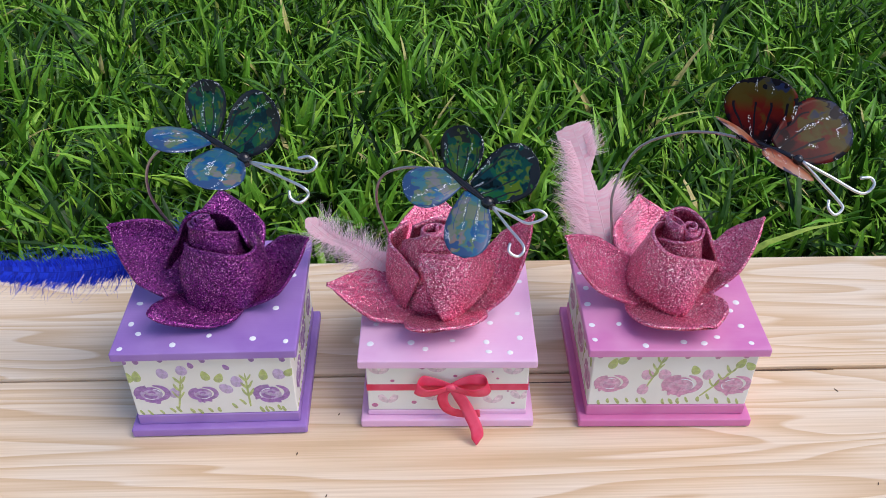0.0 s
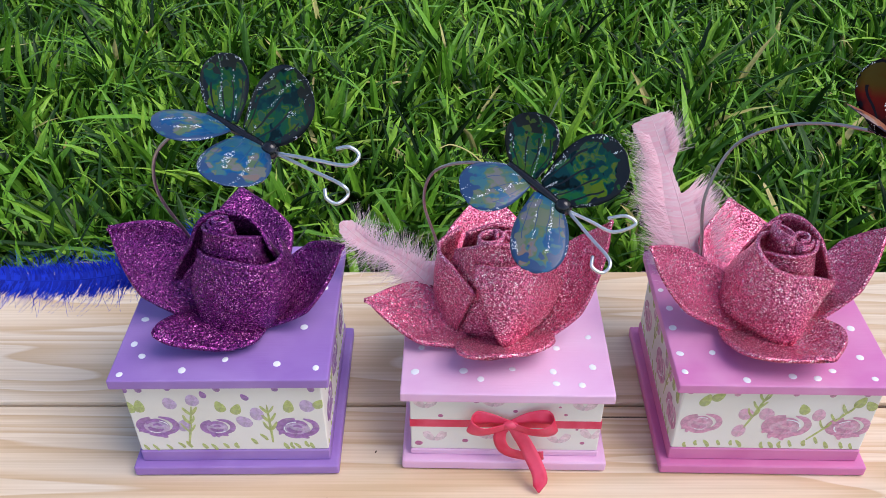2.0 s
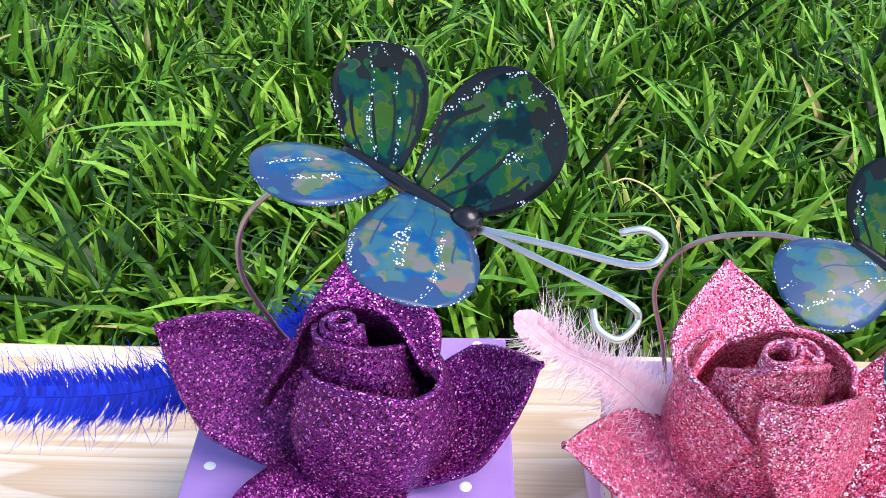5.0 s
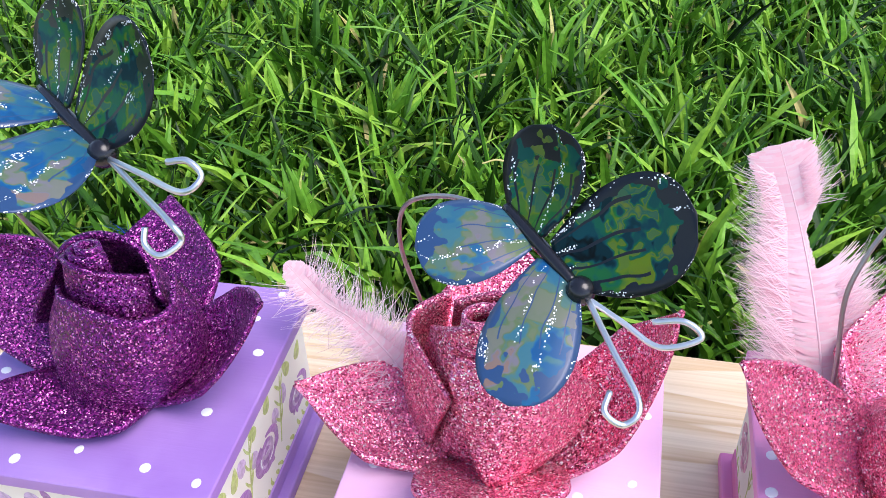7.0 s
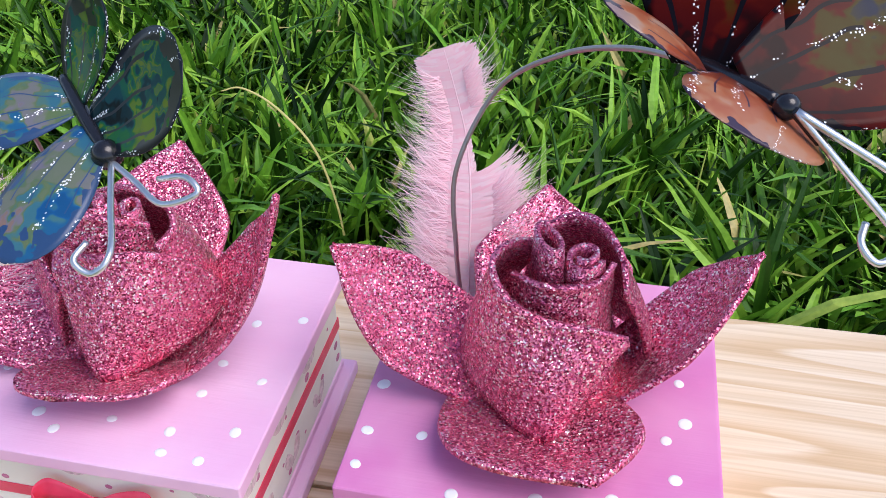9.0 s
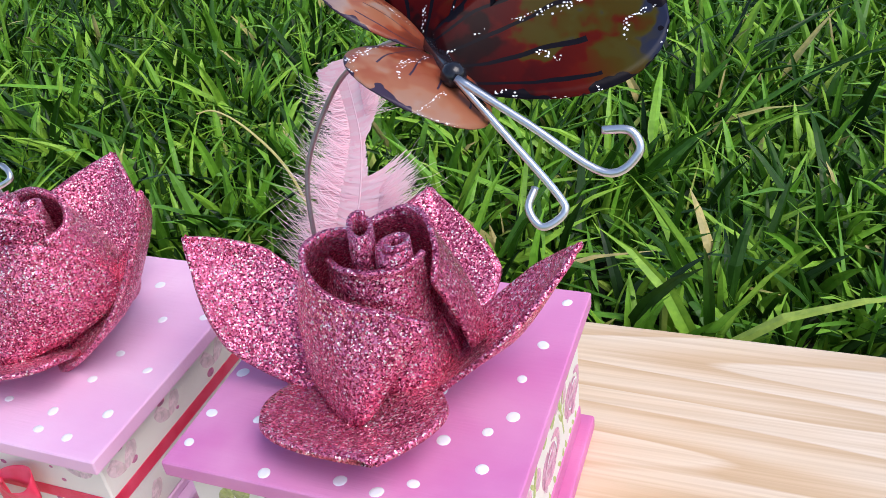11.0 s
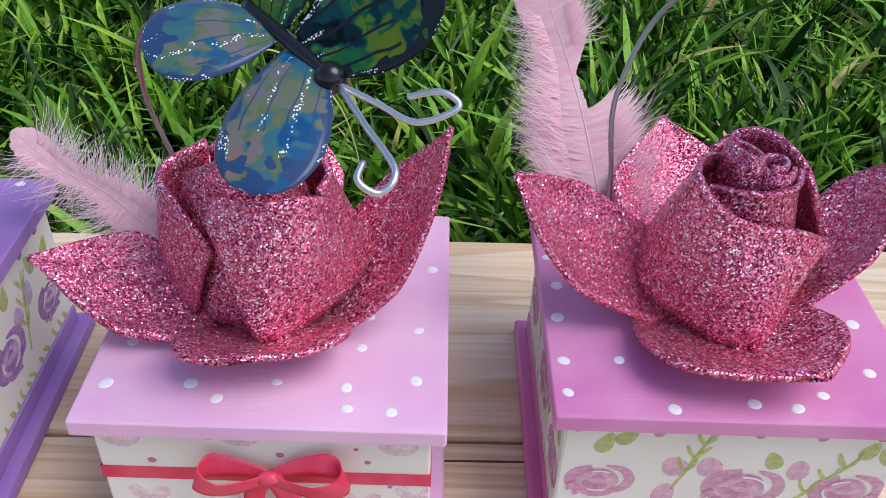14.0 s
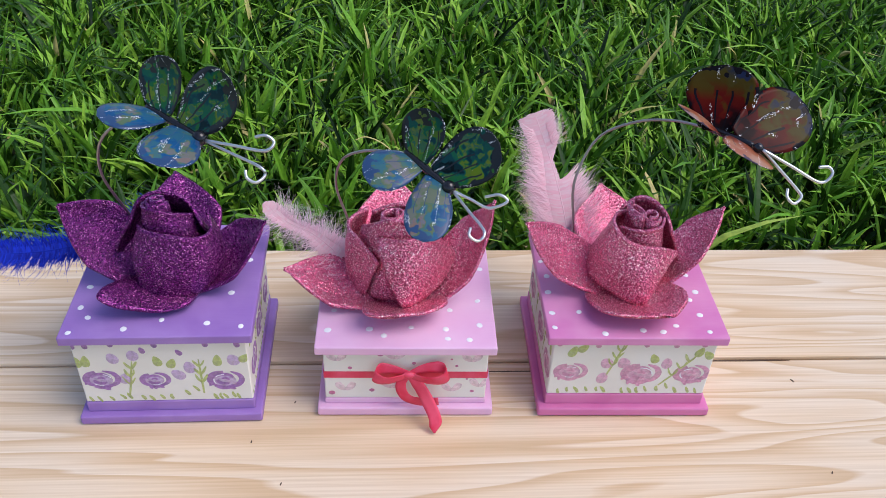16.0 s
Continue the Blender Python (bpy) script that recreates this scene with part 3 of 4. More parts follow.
def flower_face(box, face, wide, z0, z1, dark, light, seed, roses):
    """Loose roses, buds, leaves and a fringe of grass strokes on one side of a box."""
    rng = random.Random(seed)
    h = z1 - z0

    def put(name, shapes, mats, u, v):
        u = max(-wide / 2 + 0.0045, min(wide / 2 - 0.0045, u))
        dabs(name, shapes, mats, box, face @ pose(u, 0, v), within=(-wide / 2 + 0.0005 - u, wide / 2 - 0.0005 - u, z0 - v, z1 - v))

    x = -wide / 2 + 0.005
    while x < wide / 2 - 0.005:
        t = rng.uniform(0.0030, 0.0052)
        put("grass_stroke", [(brush([(0, 0), (-0.35 * t, 0.5 * t), (rng.uniform(-1.1, -0.2) * t, t)], rng.uniform(0.0008, 0.0013), 0.0003), 0)], [LEAF_G], x, z0 + 0.0008)
        x += rng.uniform(0.0042, 0.0085)
    for n, u in enumerate(roses):
        u = u * wide
        v = z0 + h * rng.uniform(0.34, 0.42)
        gap = (roses[n + 1] - roses[n]) * wide if n + 1 < len(roses) else 0.02
        mid = u + gap / 2
        lean = rng.uniform(-0.003, 0.006)
        sprig = [(brush([(-lean, -h * 0.28), (0, 0), (lean, h * 0.30)], 0.0007, 0.0003), 0)]
        for i in range(3):
            y, c = h * (-0.1 + 0.14 * i), lean * (-0.3 + 0.45 * i)
            for sg in (-1, 1):
                sprig.append((brush([(c, y), (c + sg * 0.0022, y + 0.003), (c + sg * rng.uniform(0.003, 0.0045), y + rng.uniform(0.005, 0.0075))], rng.uniform(0.0006, 0.0009), 0.0003), 0))
        if n + 1 < len(roses):
            put("painted_sprig", sprig, [LEAF_G], mid, z0 + h * 0.5)
            for sg in (-1, 1):
                put("painted_bud", [(oval(0, 0, rng.uniform(0.0038, 0.0050), 0.0036, rng.uniform(0.9, 2.0), 14, 0.2), 0)], [light], mid + sg * rng.uniform(0.004, 0.0065), z0 + h * rng.uniform(0.52, 0.70))
        put("painted_rose", rose_dabs(rng.uniform(0.0098, 0.0112), rng), [dark, light, WHITE], u, v)
        for sg in (-1, 1):
            put("painted_leaf", [(oval(0, 0, rng.uniform(0.0040, 0.0052), 0.0029, rng.uniform(1.0, 1.35) if sg > 0 else rng.uniform(1.8, 2.2), 14, 0.45), 0)], [LEAF_G], u + sg * rng.uniform(0.0035, 0.009), v + h * rng.uniform(0.34, 0.42))
    x = -wide / 2 + rng.uniform(0.006, 0.010)
    while x < wide / 2 - 0.004:
        put("painted_bud", [(oval(0, 0, 0.0033, 0.0022, rng.uniform(0.9, 2.2), 12, 0.3), 0)], [dark], x, z1 - h * rng.uniform(0.03, 0.10))
        x += rng.uniform(0.013, 0.024)


def dotted_face(box, face, wide, z0, z1, seed):
    """Faint hearts and magenta spots on one side of a box."""
    rng = random.Random(seed)
    h = z1 - z0
    for row, start in ((0.78, 0.004), (0.20, 0.008)):
        x = -wide / 2 + start + 0.006
        while x < wide / 2 - 0.006:
            s = rng.uniform(1.1, 1.35)
            dabs("painted_heart", [(brush([(-0.0045 * s, 0.003 * s), (-0.003 * s, 0), (0, -0.0028 * s)], 0.0022 * s, 0.0006), 0), (brush([(0.0045 * s, 0.003 * s), (0.003 * s, 0), (0, -0.0028 * s)], 0.0022 * s, 0.0006), 0)], [HEART], box, face @ pose(x, 0, z0 + h * row))
            x += rng.uniform(0.026, 0.036)
    for row in (0.93, 0.66, 0.30, 0.12):
        x = -wide / 2 + rng.uniform(0.002, 0.016)
        while x < wide / 2 - 0.003:
            r = rng.choice([0.0022, 0.0017, 0.0009])
            dabs("painted_spot", [(oval(0, 0, r, r * 0.8, 0, 12), 0)], [PINK_D], box, face @ pose(x, 0, z0 + h * (row + rng.uniform(-0.03, 0.03))))
            x += rng.uniform(0.014, 0.036)


def spot_mesh(mat):
    verts, faces = [], []
    k = 12
    for z, r in ((0.0, 1.0), (0.00022, 0.92), (0.00028, 0.5)):
        verts += [(r * 0.0021 * math.cos(2 * math.pi * i / k), r * 0.0019 * math.sin(2 * math.pi * i / k), z) for i in range(k)]
    for q in range(2):
        faces += [(q * k + i, q * k + (i + 1) % k, q * k + k + (i + 1) % k, q * k + k + i) for i in range(k)]
    faces.append(tuple(range(2 * k, 3 * k)))
    me = bpy.data.meshes.new("paint_dot")
    me.from_pydata(verts, [], faces)
    me.materials.append(mat)
    me.polygons.foreach_set("use_smooth", [True] * len(faces))
    return me


DOT = spot_mesh(WHITE)
SIDE = 0.110


def trinket_box(x, y, turn, height, paint, label, dots, foot, low=None):
    """Square wooden box: base plate, body, and an overhanging flat lid with dots."""
    box = thing("trinket_box", pose(x, y, 0, 0, 0, turn), label, "box", "decorated boxes on the bench")
    plate = slab(SIDE + 0.001, SIDE + 0.001, 0.0, 0.0068, 0.0016, 3)
    part("base_plate", plate, low or paint, box)
    part("plinth", slab(SIDE - 0.0082, SIDE - 0.0082, 0.0068, foot, 0.0006, 1), low or paint, box)
    part("body", slab(SIDE - 0.009, SIDE - 0.009, foot, height - 0.0062, 0.0007, 1), CREAM, box, "cream painted side panels")
    lid = part("lid", slab(SIDE, SIDE, height - 0.0062, height, 0.0011, 3), paint, box)
    rng = random.Random(int(height * 1e5))
    for u, v in dots:
        d = new("paint_dot", DOT)
        d.parent = lid
        s = rng.uniform(0.85, 1.15)
        d.matrix_basis = pose(u, v, height - 0.0001, 0, 0, rng.uniform(0, 360)) @ Matrix.Diagonal((s, s * rng.uniform(0.85, 1.1), 1, 1))
    return box


def faces_of(wide):
    """Frames of the four sides: u to the right as seen from outside, v up."""
    d = wide / 2
    return {"front": pose(0, -d, 0), "right": pose(d, 0, 0, 0, 0, 90), "left": pose(-d, 0, 0, 0, 0, -90), "back": pose(0, d, 0, 0, 0, 180)}


BODY = SIDE - 0.009
LX, MX, RX, CY = -0.1108, 0.0358, 0.1758, 0.4410
DOTS_L = [(-0.0494, -0.0503), (-0.0415, -0.0374), (-0.0479, -0.0285), (-0.0472, -0.0094), (-0.0188, -0.0477), (0.0015, -0.0402), (0.0282, -0.0436), (0.0482, -0.0466), (0.0388, -0.0163), (0.0462, 0.0160), (0.0381, 0.0347), (0.0437, 0.0510), (-0.044, 0.03), (-0.02, 0.046), (0.012, 0.049)]
DOTS_M = [(-0.0479, -0.0393), (-0.0452, -0.0213), (-0.0226, -0.0382), (-0.0137, -0.0440), (0.0030, -0.0366), (0.0242, -0.0380), (0.0252, -0.0465), (0.0383, -0.0474), (0.0452, -0.0344), (0.0273, -0.0205), (0.0453, -0.0116), (0.0286, -0.0057), (0.0489, 0.0208), (0.0326, 0.0159), (0.0170, 0.0363), (-0.045, 0.02), (-0.03, 0.045)]
DOTS_R = [(-0.0505, -0.0325), (-0.0505, -0.0456), (-0.0336, -0.0315), (-0.0206, -0.0509), (0.0030, -0.0479), (0.0151, -0.0491), (0.0242, -0.0437), (0.0437, -0.0490), (0.0270, -0.0258), (0.0195, -0.0061), (0.0389, -0.0195), (0.0416, -0.0338), (0.0446, -0.0117), (0.0428, 0.0052), (0.0453, 0.0228), (0.0479, 0.0470), (-0.0505, -0.0128), (-0.0493, 0.0031), (-0.0514, 0.0185), (-0.0413, 0.0025), (0.015, 0.05)]
HL, HM, HR = 0.0728, 0.0588, 0.0682
FL, FM, FR = 0.0150, 0.0110, 0.0155
box_l = trinket_box(LX, CY, 0.6, HL, VIOLET, "violet painted box with white dots and purple roses", DOTS_L, FL)
box_m = trinket_box(MX, 0.4445, -1.0, HM, PALE_PINK, "pale pink painted box with a coral ribbon and bow", DOTS_M, FM)
box_r = trinket_box(RX, CY + 0.0005, -1.0, HR, ROSE_PINK, "rose pink painted box with white dots and pink roses", DOTS_R, FR, DEEP_ROSE)


def flower_front(box, wide, z0, z1, dark, light, seed, roses, buds, leaves, darks, sprigs, blades):
    """The front panel's own bunch: places as shares of the panel's width and height."""
    rng = random.Random(seed)
    h, f = z1 - z0, faces_of(wide)["front"]

    def put(name, shapes, mats, u, v):
        v = max(0.05, min(0.95, v))
        dabs(name, shapes, mats, box, f @ pose(u * wide, 0, z0 + v * h), within=((-0.497 - u) * wide, (0.497 - u) * wide, -v * h, (1 - v) * h))

    for u, v in blades:
        t = rng.uniform(0.0038, 0.0056)
        put("grass_stroke", [(brush([(0.25 * t, -0.5 * t), (0, 0), (-rng.uniform(-0.1, 0.5) * t, 0.5 * t)], rng.uniform(0.0008, 0.0012), 0.0003), 0)], [LEAF_G], u, v)
    for u, v, lean in sprigs:
        s = [(brush([(-lean, -h * 0.27), (0, 0), (lean, h * 0.30)], 0.0007, 0.0003), 0)]
        for i in range(3):
            y, c = h * (-0.08 + 0.13 * i), lean * (-0.3 + 0.45 * i)
            for sg in (-1, 1):
                s.append((brush([(c, y), (c + sg * 0.0020, y + 0.0028), (c + sg * rng.uniform(0.0026, 0.004), y + rng.uniform(0.005, 0.007))], rng.uniform(0.0006, 0.0010), 0.0003), 0))
        put("painted_sprig", s, [LEAF_G], u, v)
    for u, v in buds:
        put("painted_bud", [(oval(0, 0, rng.uniform(0.0042, 0.0050), rng.uniform(0.0034, 0.0040), rng.uniform(1.2, 2.4), 16, 0.15), 0)], [light], u, v)
    for u, v in leaves:
        put("painted_leaf", [(oval(0, 0, rng.uniform(0.0040, 0.0048), 0.0027, rng.uniform(0.7, 2.3), 14, 0.35), 0)], [LEAF_G], u, v)
    for u, v, r in roses:
        put("painted_rose", rose_dabs(r / 1000, rng), [dark, light, WHITE], u, v)
    for u, v in darks:
        put("painted_petal", [(oval(0, 0, 0.0027, 0.0017, rng.uniform(1.6, 2.6), 12, 0.3), 0)], [dark], u, v)


def dotted_front(box, wide, z0, z1, hearts, spots):
    h, f = z1 - z0, faces_of(wide)["front"]
    for u, v in hearts:
        dabs("painted_heart", [(brush([(-0.005, 0.0035), (-0.0034, 0), (0, -0.0034)], 0.0024, 0.0006), 0), (brush([(0.005, 0.0035), (0.0034, 0), (0, -0.0034)], 0.0024, 0.0006), 0)], [HEART], box, f @ pose(u * wide, 0, z0 + v * h), within=((-0.497 - u) * wide, (0.497 - u) * wide, -v * h, (1 - v) * h))
    for u, v, r in spots:
        dabs("painted_spot", [(oval(0, 0, r / 1000, r / 1180, 0, 14), 0)], [PINK_D], box, f @ pose(u * wide, 0, z0 + max(0.05, min(0.95, v)) * h))


flower_front(box_l, BODY, FL, HL - 0.0062, LILAC_D, LILAC_L, 3,
    roses=[(-0.377, 0.38, 10.4), (-0.066, 0.356, 8.6), (0.347, 0.34, 10.6)],
    buds=[(-0.283, 0.713), (-0.164, 0.756), (-0.237, 0.386), (0.079, 0.437), (0.151, 0.551), (0.413, 0.662)],
    leaves=[(-0.491, 0.66), (-0.441, 0.674), (-0.031, 0.66), (0.05, 0.62), (0.319, 0.658), (0.481, 0.691)],
    darks=[(-0.497, 0.915), (-0.422, 0.92), (-0.278, 0.944), (-0.104, 0.836), (-0.03, 0.923), (0.104, 0.794), (0.262, 0.924), (0.444, 0.911)],
    sprigs=[(0.21, 0.385, 0.0), (-0.205, 0.367, 0.003)],
    blades=[(-0.467, 0.055), (-0.416, 0.047), (-0.342, 0.055), (-0.272, 0.083), (-0.237, 0.097), (-0.154, 0.066), (-0.104, 0.052), (-0.041, 0.07), (0.011, 0.076), (0.113, 0.136), (0.171, 0.2), (0.276, 0.06), (0.305, 0.068), (0.339, 0.065), (0.385, 0.089), (0.412, 0.066)])
flower_front(box_r, BODY, FR, HR - 0.0062, ROSE_P, PINK_L, 4,
    roses=[(-0.376, 0.431, 10.0), (0.065, 0.395, 12.0), (0.383, 0.391, 10.8)],
    buds=[(-0.156, 0.588), (-0.051, 0.593), (-0.168, 0.311), (0.217, 0.585)],
    leaves=[(-0.376, 0.801), (-0.316, 0.859), (0.133, 0.674), (0.405, 0.795), (0.464, 0.742)],
    darks=[(-0.467, 0.964), (-0.227, 0.925), (0.063, 0.936), (0.248, 0.928), (0.416, 0.935)],
    sprigs=[(-0.109, 0.627, 0.004), (0.295, 0.442, 0.01)],
    blades=[(-0.435, 0.059), (-0.379, 0.091), (-0.318, 0.086), (-0.257, 0.1), (-0.194, 0.1), (-0.148, 0.091), (-0.031, 0.07), (0.021, 0.073), (0.062, 0.082), (0.118, 0.103), (0.187, 0.114), (0.247, 0.164), (0.309, 0.083), (0.388, 0.086), (0.44, 0.07)])
dotted_front(box_m, BODY, FM, HM - 0.0062,
    hearts=[(-0.421, 0.876), (-0.066, 0.915), (0.402, 0.862), (-0.372, 0.257), (0.285, 0.241), (-0.09, 0.307), (0.458, 0.336)],
    spots=[(-0.272, 0.951, 2.1), (-0.156, 0.923, 2.0), (-0.341, 0.643, 1.4), (0.151, 0.975, 1.5), (0.277, 0.826, 0.8), (0.31, 0.686, 1.0), (0.447, 0.925, 2.1), (0.048, 0.741, 1.3), (-0.458, 0.116, 2.1), (-0.21, 0.173, 1.7), (0.243, 0.413, 1.3), (0.414, 0.152, 1.3), (0.377, 0.412, 0.8)])
for name, seed in (("right", 12), ("left", 13)):
    f = faces_of(BODY)[name]
    flower_face(box_l, f, BODY, FL, HL - 0.0062, LILAC_D, LILAC_L, seed, (-0.32, -0.02, 0.34))
    flower_face(box_r, f, BODY, FR, HR - 0.0062, ROSE_P, PINK_L, seed + 20, (-0.36, 0.06, 0.38))
    dotted_face(box_m, f, BODY, FM, HM - 0.0062, seed + 40)


# ---- ribbon and bow ----
def strip(name, path, across, width, mat, parent, thick=0.00022, steps=6, shape=lambda s: 1.0):
    """A ribbon along a path; across gives its cross direction at each given point."""
    p = smooth_path(path, steps)
    a = smooth_path(across, steps)
    w = np.linspace(-0.5, 0.5, 5)
    k = len(p) - 1
    g = np.array([[tuple(q + d.normalized() * width * shape(i / k) * t) for t in w] for i, (q, d) in enumerate(zip(p, a))])
    return sheet(name, g, thick, mat, parent)


ribbon = thing("ribbon_bow", pose(MX, 0.4445, 0, 0, 0, -1.0), "coral satin ribbon tied in a bow round the pale pink box", "ribbon")
e, rz = BODY / 2 + 0.0005, 0.0320
for name, f in faces_of(BODY + 0.0004).items():
    bm = slab(BODY + 0.0006, 0.0003, rz - 0.0027, rz + 0.0027, 0.00005, 1)
    part("band", bm, SATIN, ribbon).matrix_basis = f
fy = -e - 0.0016
up = (0, 0.25, 1)
kx, kz = 0.0020, rz + 0.0046
for sg, far, lift in ((-1, 0.0215, 0.0), (1, 0.0235, 0.0012)):
    strip("loop", [(kx, fy - 0.0015, kz), (kx + sg * 0.007, fy - 0.0015, kz + 0.0026 + lift), (kx + sg * 0.014, fy - 0.0016, kz + 0.0042 + lift), (kx + sg * (far - 0.003), fy - 0.0022, kz + 0.0042 + lift), (kx + sg * far, fy - 0.0052, kz + 0.0026 + lift),
        (kx + sg * (far - 0.003), fy - 0.0066, kz + 0.0000), (kx + sg * 0.013, fy - 0.0066, kz - 0.0012), (kx + sg * 0.006, fy - 0.0048, kz - 0.0008), (kx, fy - 0.0025, kz)],
        [(0, 0.2, 1), (0, 0.25, 1), (0, 0.3, 1), (-0.1 * sg, 0.2, 1), (-0.3 * sg, 0.1, 1), (-0.2 * sg, -0.1, 1), (0.1 * sg, -0.25, 1), (0, -0.1, 1), (0, 0.2, 1)], 0.0084, SATIN, ribbon, shape=lambda s: 0.42 + 0.58 * min(1.0, 3.2 * s, 3.2 * (1 - s)))
strip("tail", [(kx, fy - 0.0015, kz), (kx + 0.007, fy - 0.005, kz - 0.009), (kx + 0.0125, fy - 0.009, kz - 0.019), (kx + 0.0165, fy - 0.014, kz - 0.0275), (kx + 0.0162, fy - 0.0185, 0.0012)], [(1, 0, 0.45), (1, -0.1, 0.5), (1, 0.1, 0.4), (1, 0.1, 0.2), (1, 0.1, 0.1)], 0.0080, SATIN, ribbon, shape=lambda s: min(0.6 + 2.0 * s, 1.0) if s < 0.86 else max(0.10, 1 - (s - 0.86) * 6.4))
strip("tail", [(kx, fy - 0.0010, kz), (kx - 0.0052, fy - 0.003, kz - 0.008), (kx - 0.0020, fy - 0.0042, kz - 0.0180), (kx + 0.008, fy - 0.0042, kz - 0.0225), (kx + 0.0185, fy - 0.006, kz - 0.0200)], [(1, 0, -0.2), (1, 0, 0.1), (0.8, 0, 0.6), (0.2, 0, 1), (-0.1, 0, 1)], 0.0066, SATIN, ribbon)
bm = bmesh.new()
bmesh.ops.create_uvsphere(bm, u_segments=14, v_segments=10, radius=1)
bmesh.ops.transform(bm, matrix=Matrix.Translation((kx, fy - 0.0026, kz)) @ Matrix.Diagonal((0.0040, 0.0022, 0.0023, 1)), verts=bm.verts)
for v in bm.verts:
    v.co.x += 0.0005 * math.sin(v.co.z * 2600)
part("knot", bm, SATIN, ribbon, smooth=True)


# ---- glitter roses ----
def along(points, s):
    """The place at share s of a smooth line through the points."""
    p = smooth_path(points, 8)
    q = min(max(s, 0.0), 1.0) * (len(p) - 1)
    k = min(int(q), len(p) - 2)
    return p[k].lerp(p[k + 1], q - k)


def petal(rose, mat, base, tip, back, front, sag=0.004, rounded=False, edge=1.22, thick=0.0019):
    """A foam petal from the heart of the rose to its tip. back and front: its two edges at half its length;
    sag: how deep it is dished; rounded: a broad end instead of a pointed one; edge: how full a pointed end is."""
    b, t, e, f = Vector(base), Vector(tip), Vector(back), Vector(front)
    mid, half = (e + f) / 2, (e - f) / 2
    bend = 2 * mid - (b + t) / 2
    nrm = (t - b).cross(half).normalized()
    if nrm.z < 0:
        nrm = -nrm
    a, c = 33, 17
    g = np.zeros((a, c, 3))
    for i in range(a):
        s = i / (a - 1)
        q = (1 - s) ** 2 * b + 2 * s * (1 - s) * bend + s * s * t
        if s < 0.5:
            w = 0.74 + 0.26 * math.sin(math.pi * s)
        elif rounded:
            w = math.sqrt(max(0.0, 1 - (2 * s - 1) ** 2.8))
        else:
            w = 1 - (2 * s - 1) ** edge
        w = max(w, 0.012)
        for j in range(c):
            u = 2 * j / (c - 1) - 1
            v = q + half * (w * u) - nrm * (sag * (1 - u * u) * math.sin(math.pi * min(1, s * 0.95)) * w)
            v += nrm * 0.0005 * math.sin(6 * s + 4 * u + 40 * t.x)
            g[i, j] = v
    return sheet("petal", g, thick, mat, rose)


def wrap(rose, mat, centre, lip, foot, bulge=0.002, flare=0.0012, thick=0.0018):
    """A petal wound round the bud, between its upper lip and its foot."""
    a, c = 15, 37
    g = np.zeros((a, c, 3))
    for j in range(c):
        u = j / (c - 1)
        p, q = along(lip, u), along(foot, u)
        out = Vector((p.x + q.x - 2 * centre[0], p.y + q.y - 2 * centre[1], 0)).normalized()
        for i in range(a):
            v = i / (a - 1)
            r = q.lerp(p, v) + out * (bulge * math.sin(math.pi * v) + flare * max(0.0, (v - 0.86) / 0.14) ** 2)
            g[i, j] = r + out * 0.0003 * math.sin(9 * u + 5 * v)
    return sheet("bud_petal", g, thick, mat, rose)


def roll(rose, mat, centre, z0, z1, turns, r0, r1, start, squash=1.0, turn=0.0, slope=0.0):
    """The rolled strip in the heart of the bud; squash flattens it across the direction turn."""
    k = int(turns * 20)
    g = np.zeros((6, k, 3))
    ct, st = math.cos(radians(turn)), math.sin(radians(turn))
    for i in range(6):
        v = i / 5
        for j in range(k):
            s = j / (k - 1)
            th = radians(start) + 2 * math.pi * turns * s
            r = (r0 + (r1 - r0) * s) * (1.5 - 0.5 * v)
            x, y = r * math.cos(th), r * math.sin(th) * squash
            g[i, j] = (centre[0] + x * ct - y * st, centre[1] + x * st + y * ct, z0 + (z1 - z0) * v - slope * s * v)
    return sheet("bud_roll", g, 0.0015, mat, rose)


def glitter_rose(centre, mat, label, petals, wraps, rolls):
    rose = thing("rose_ornament", pose(0, 0, 0), label, "flower ornament", "glitter roses on the boxes")
    for p in petals:
        petal(rose, mat, **p)
    for w in wraps:
        wrap(rose, mat, centre, **w)
    for r in rolls:
        roll(rose, mat, **r)
    return rose


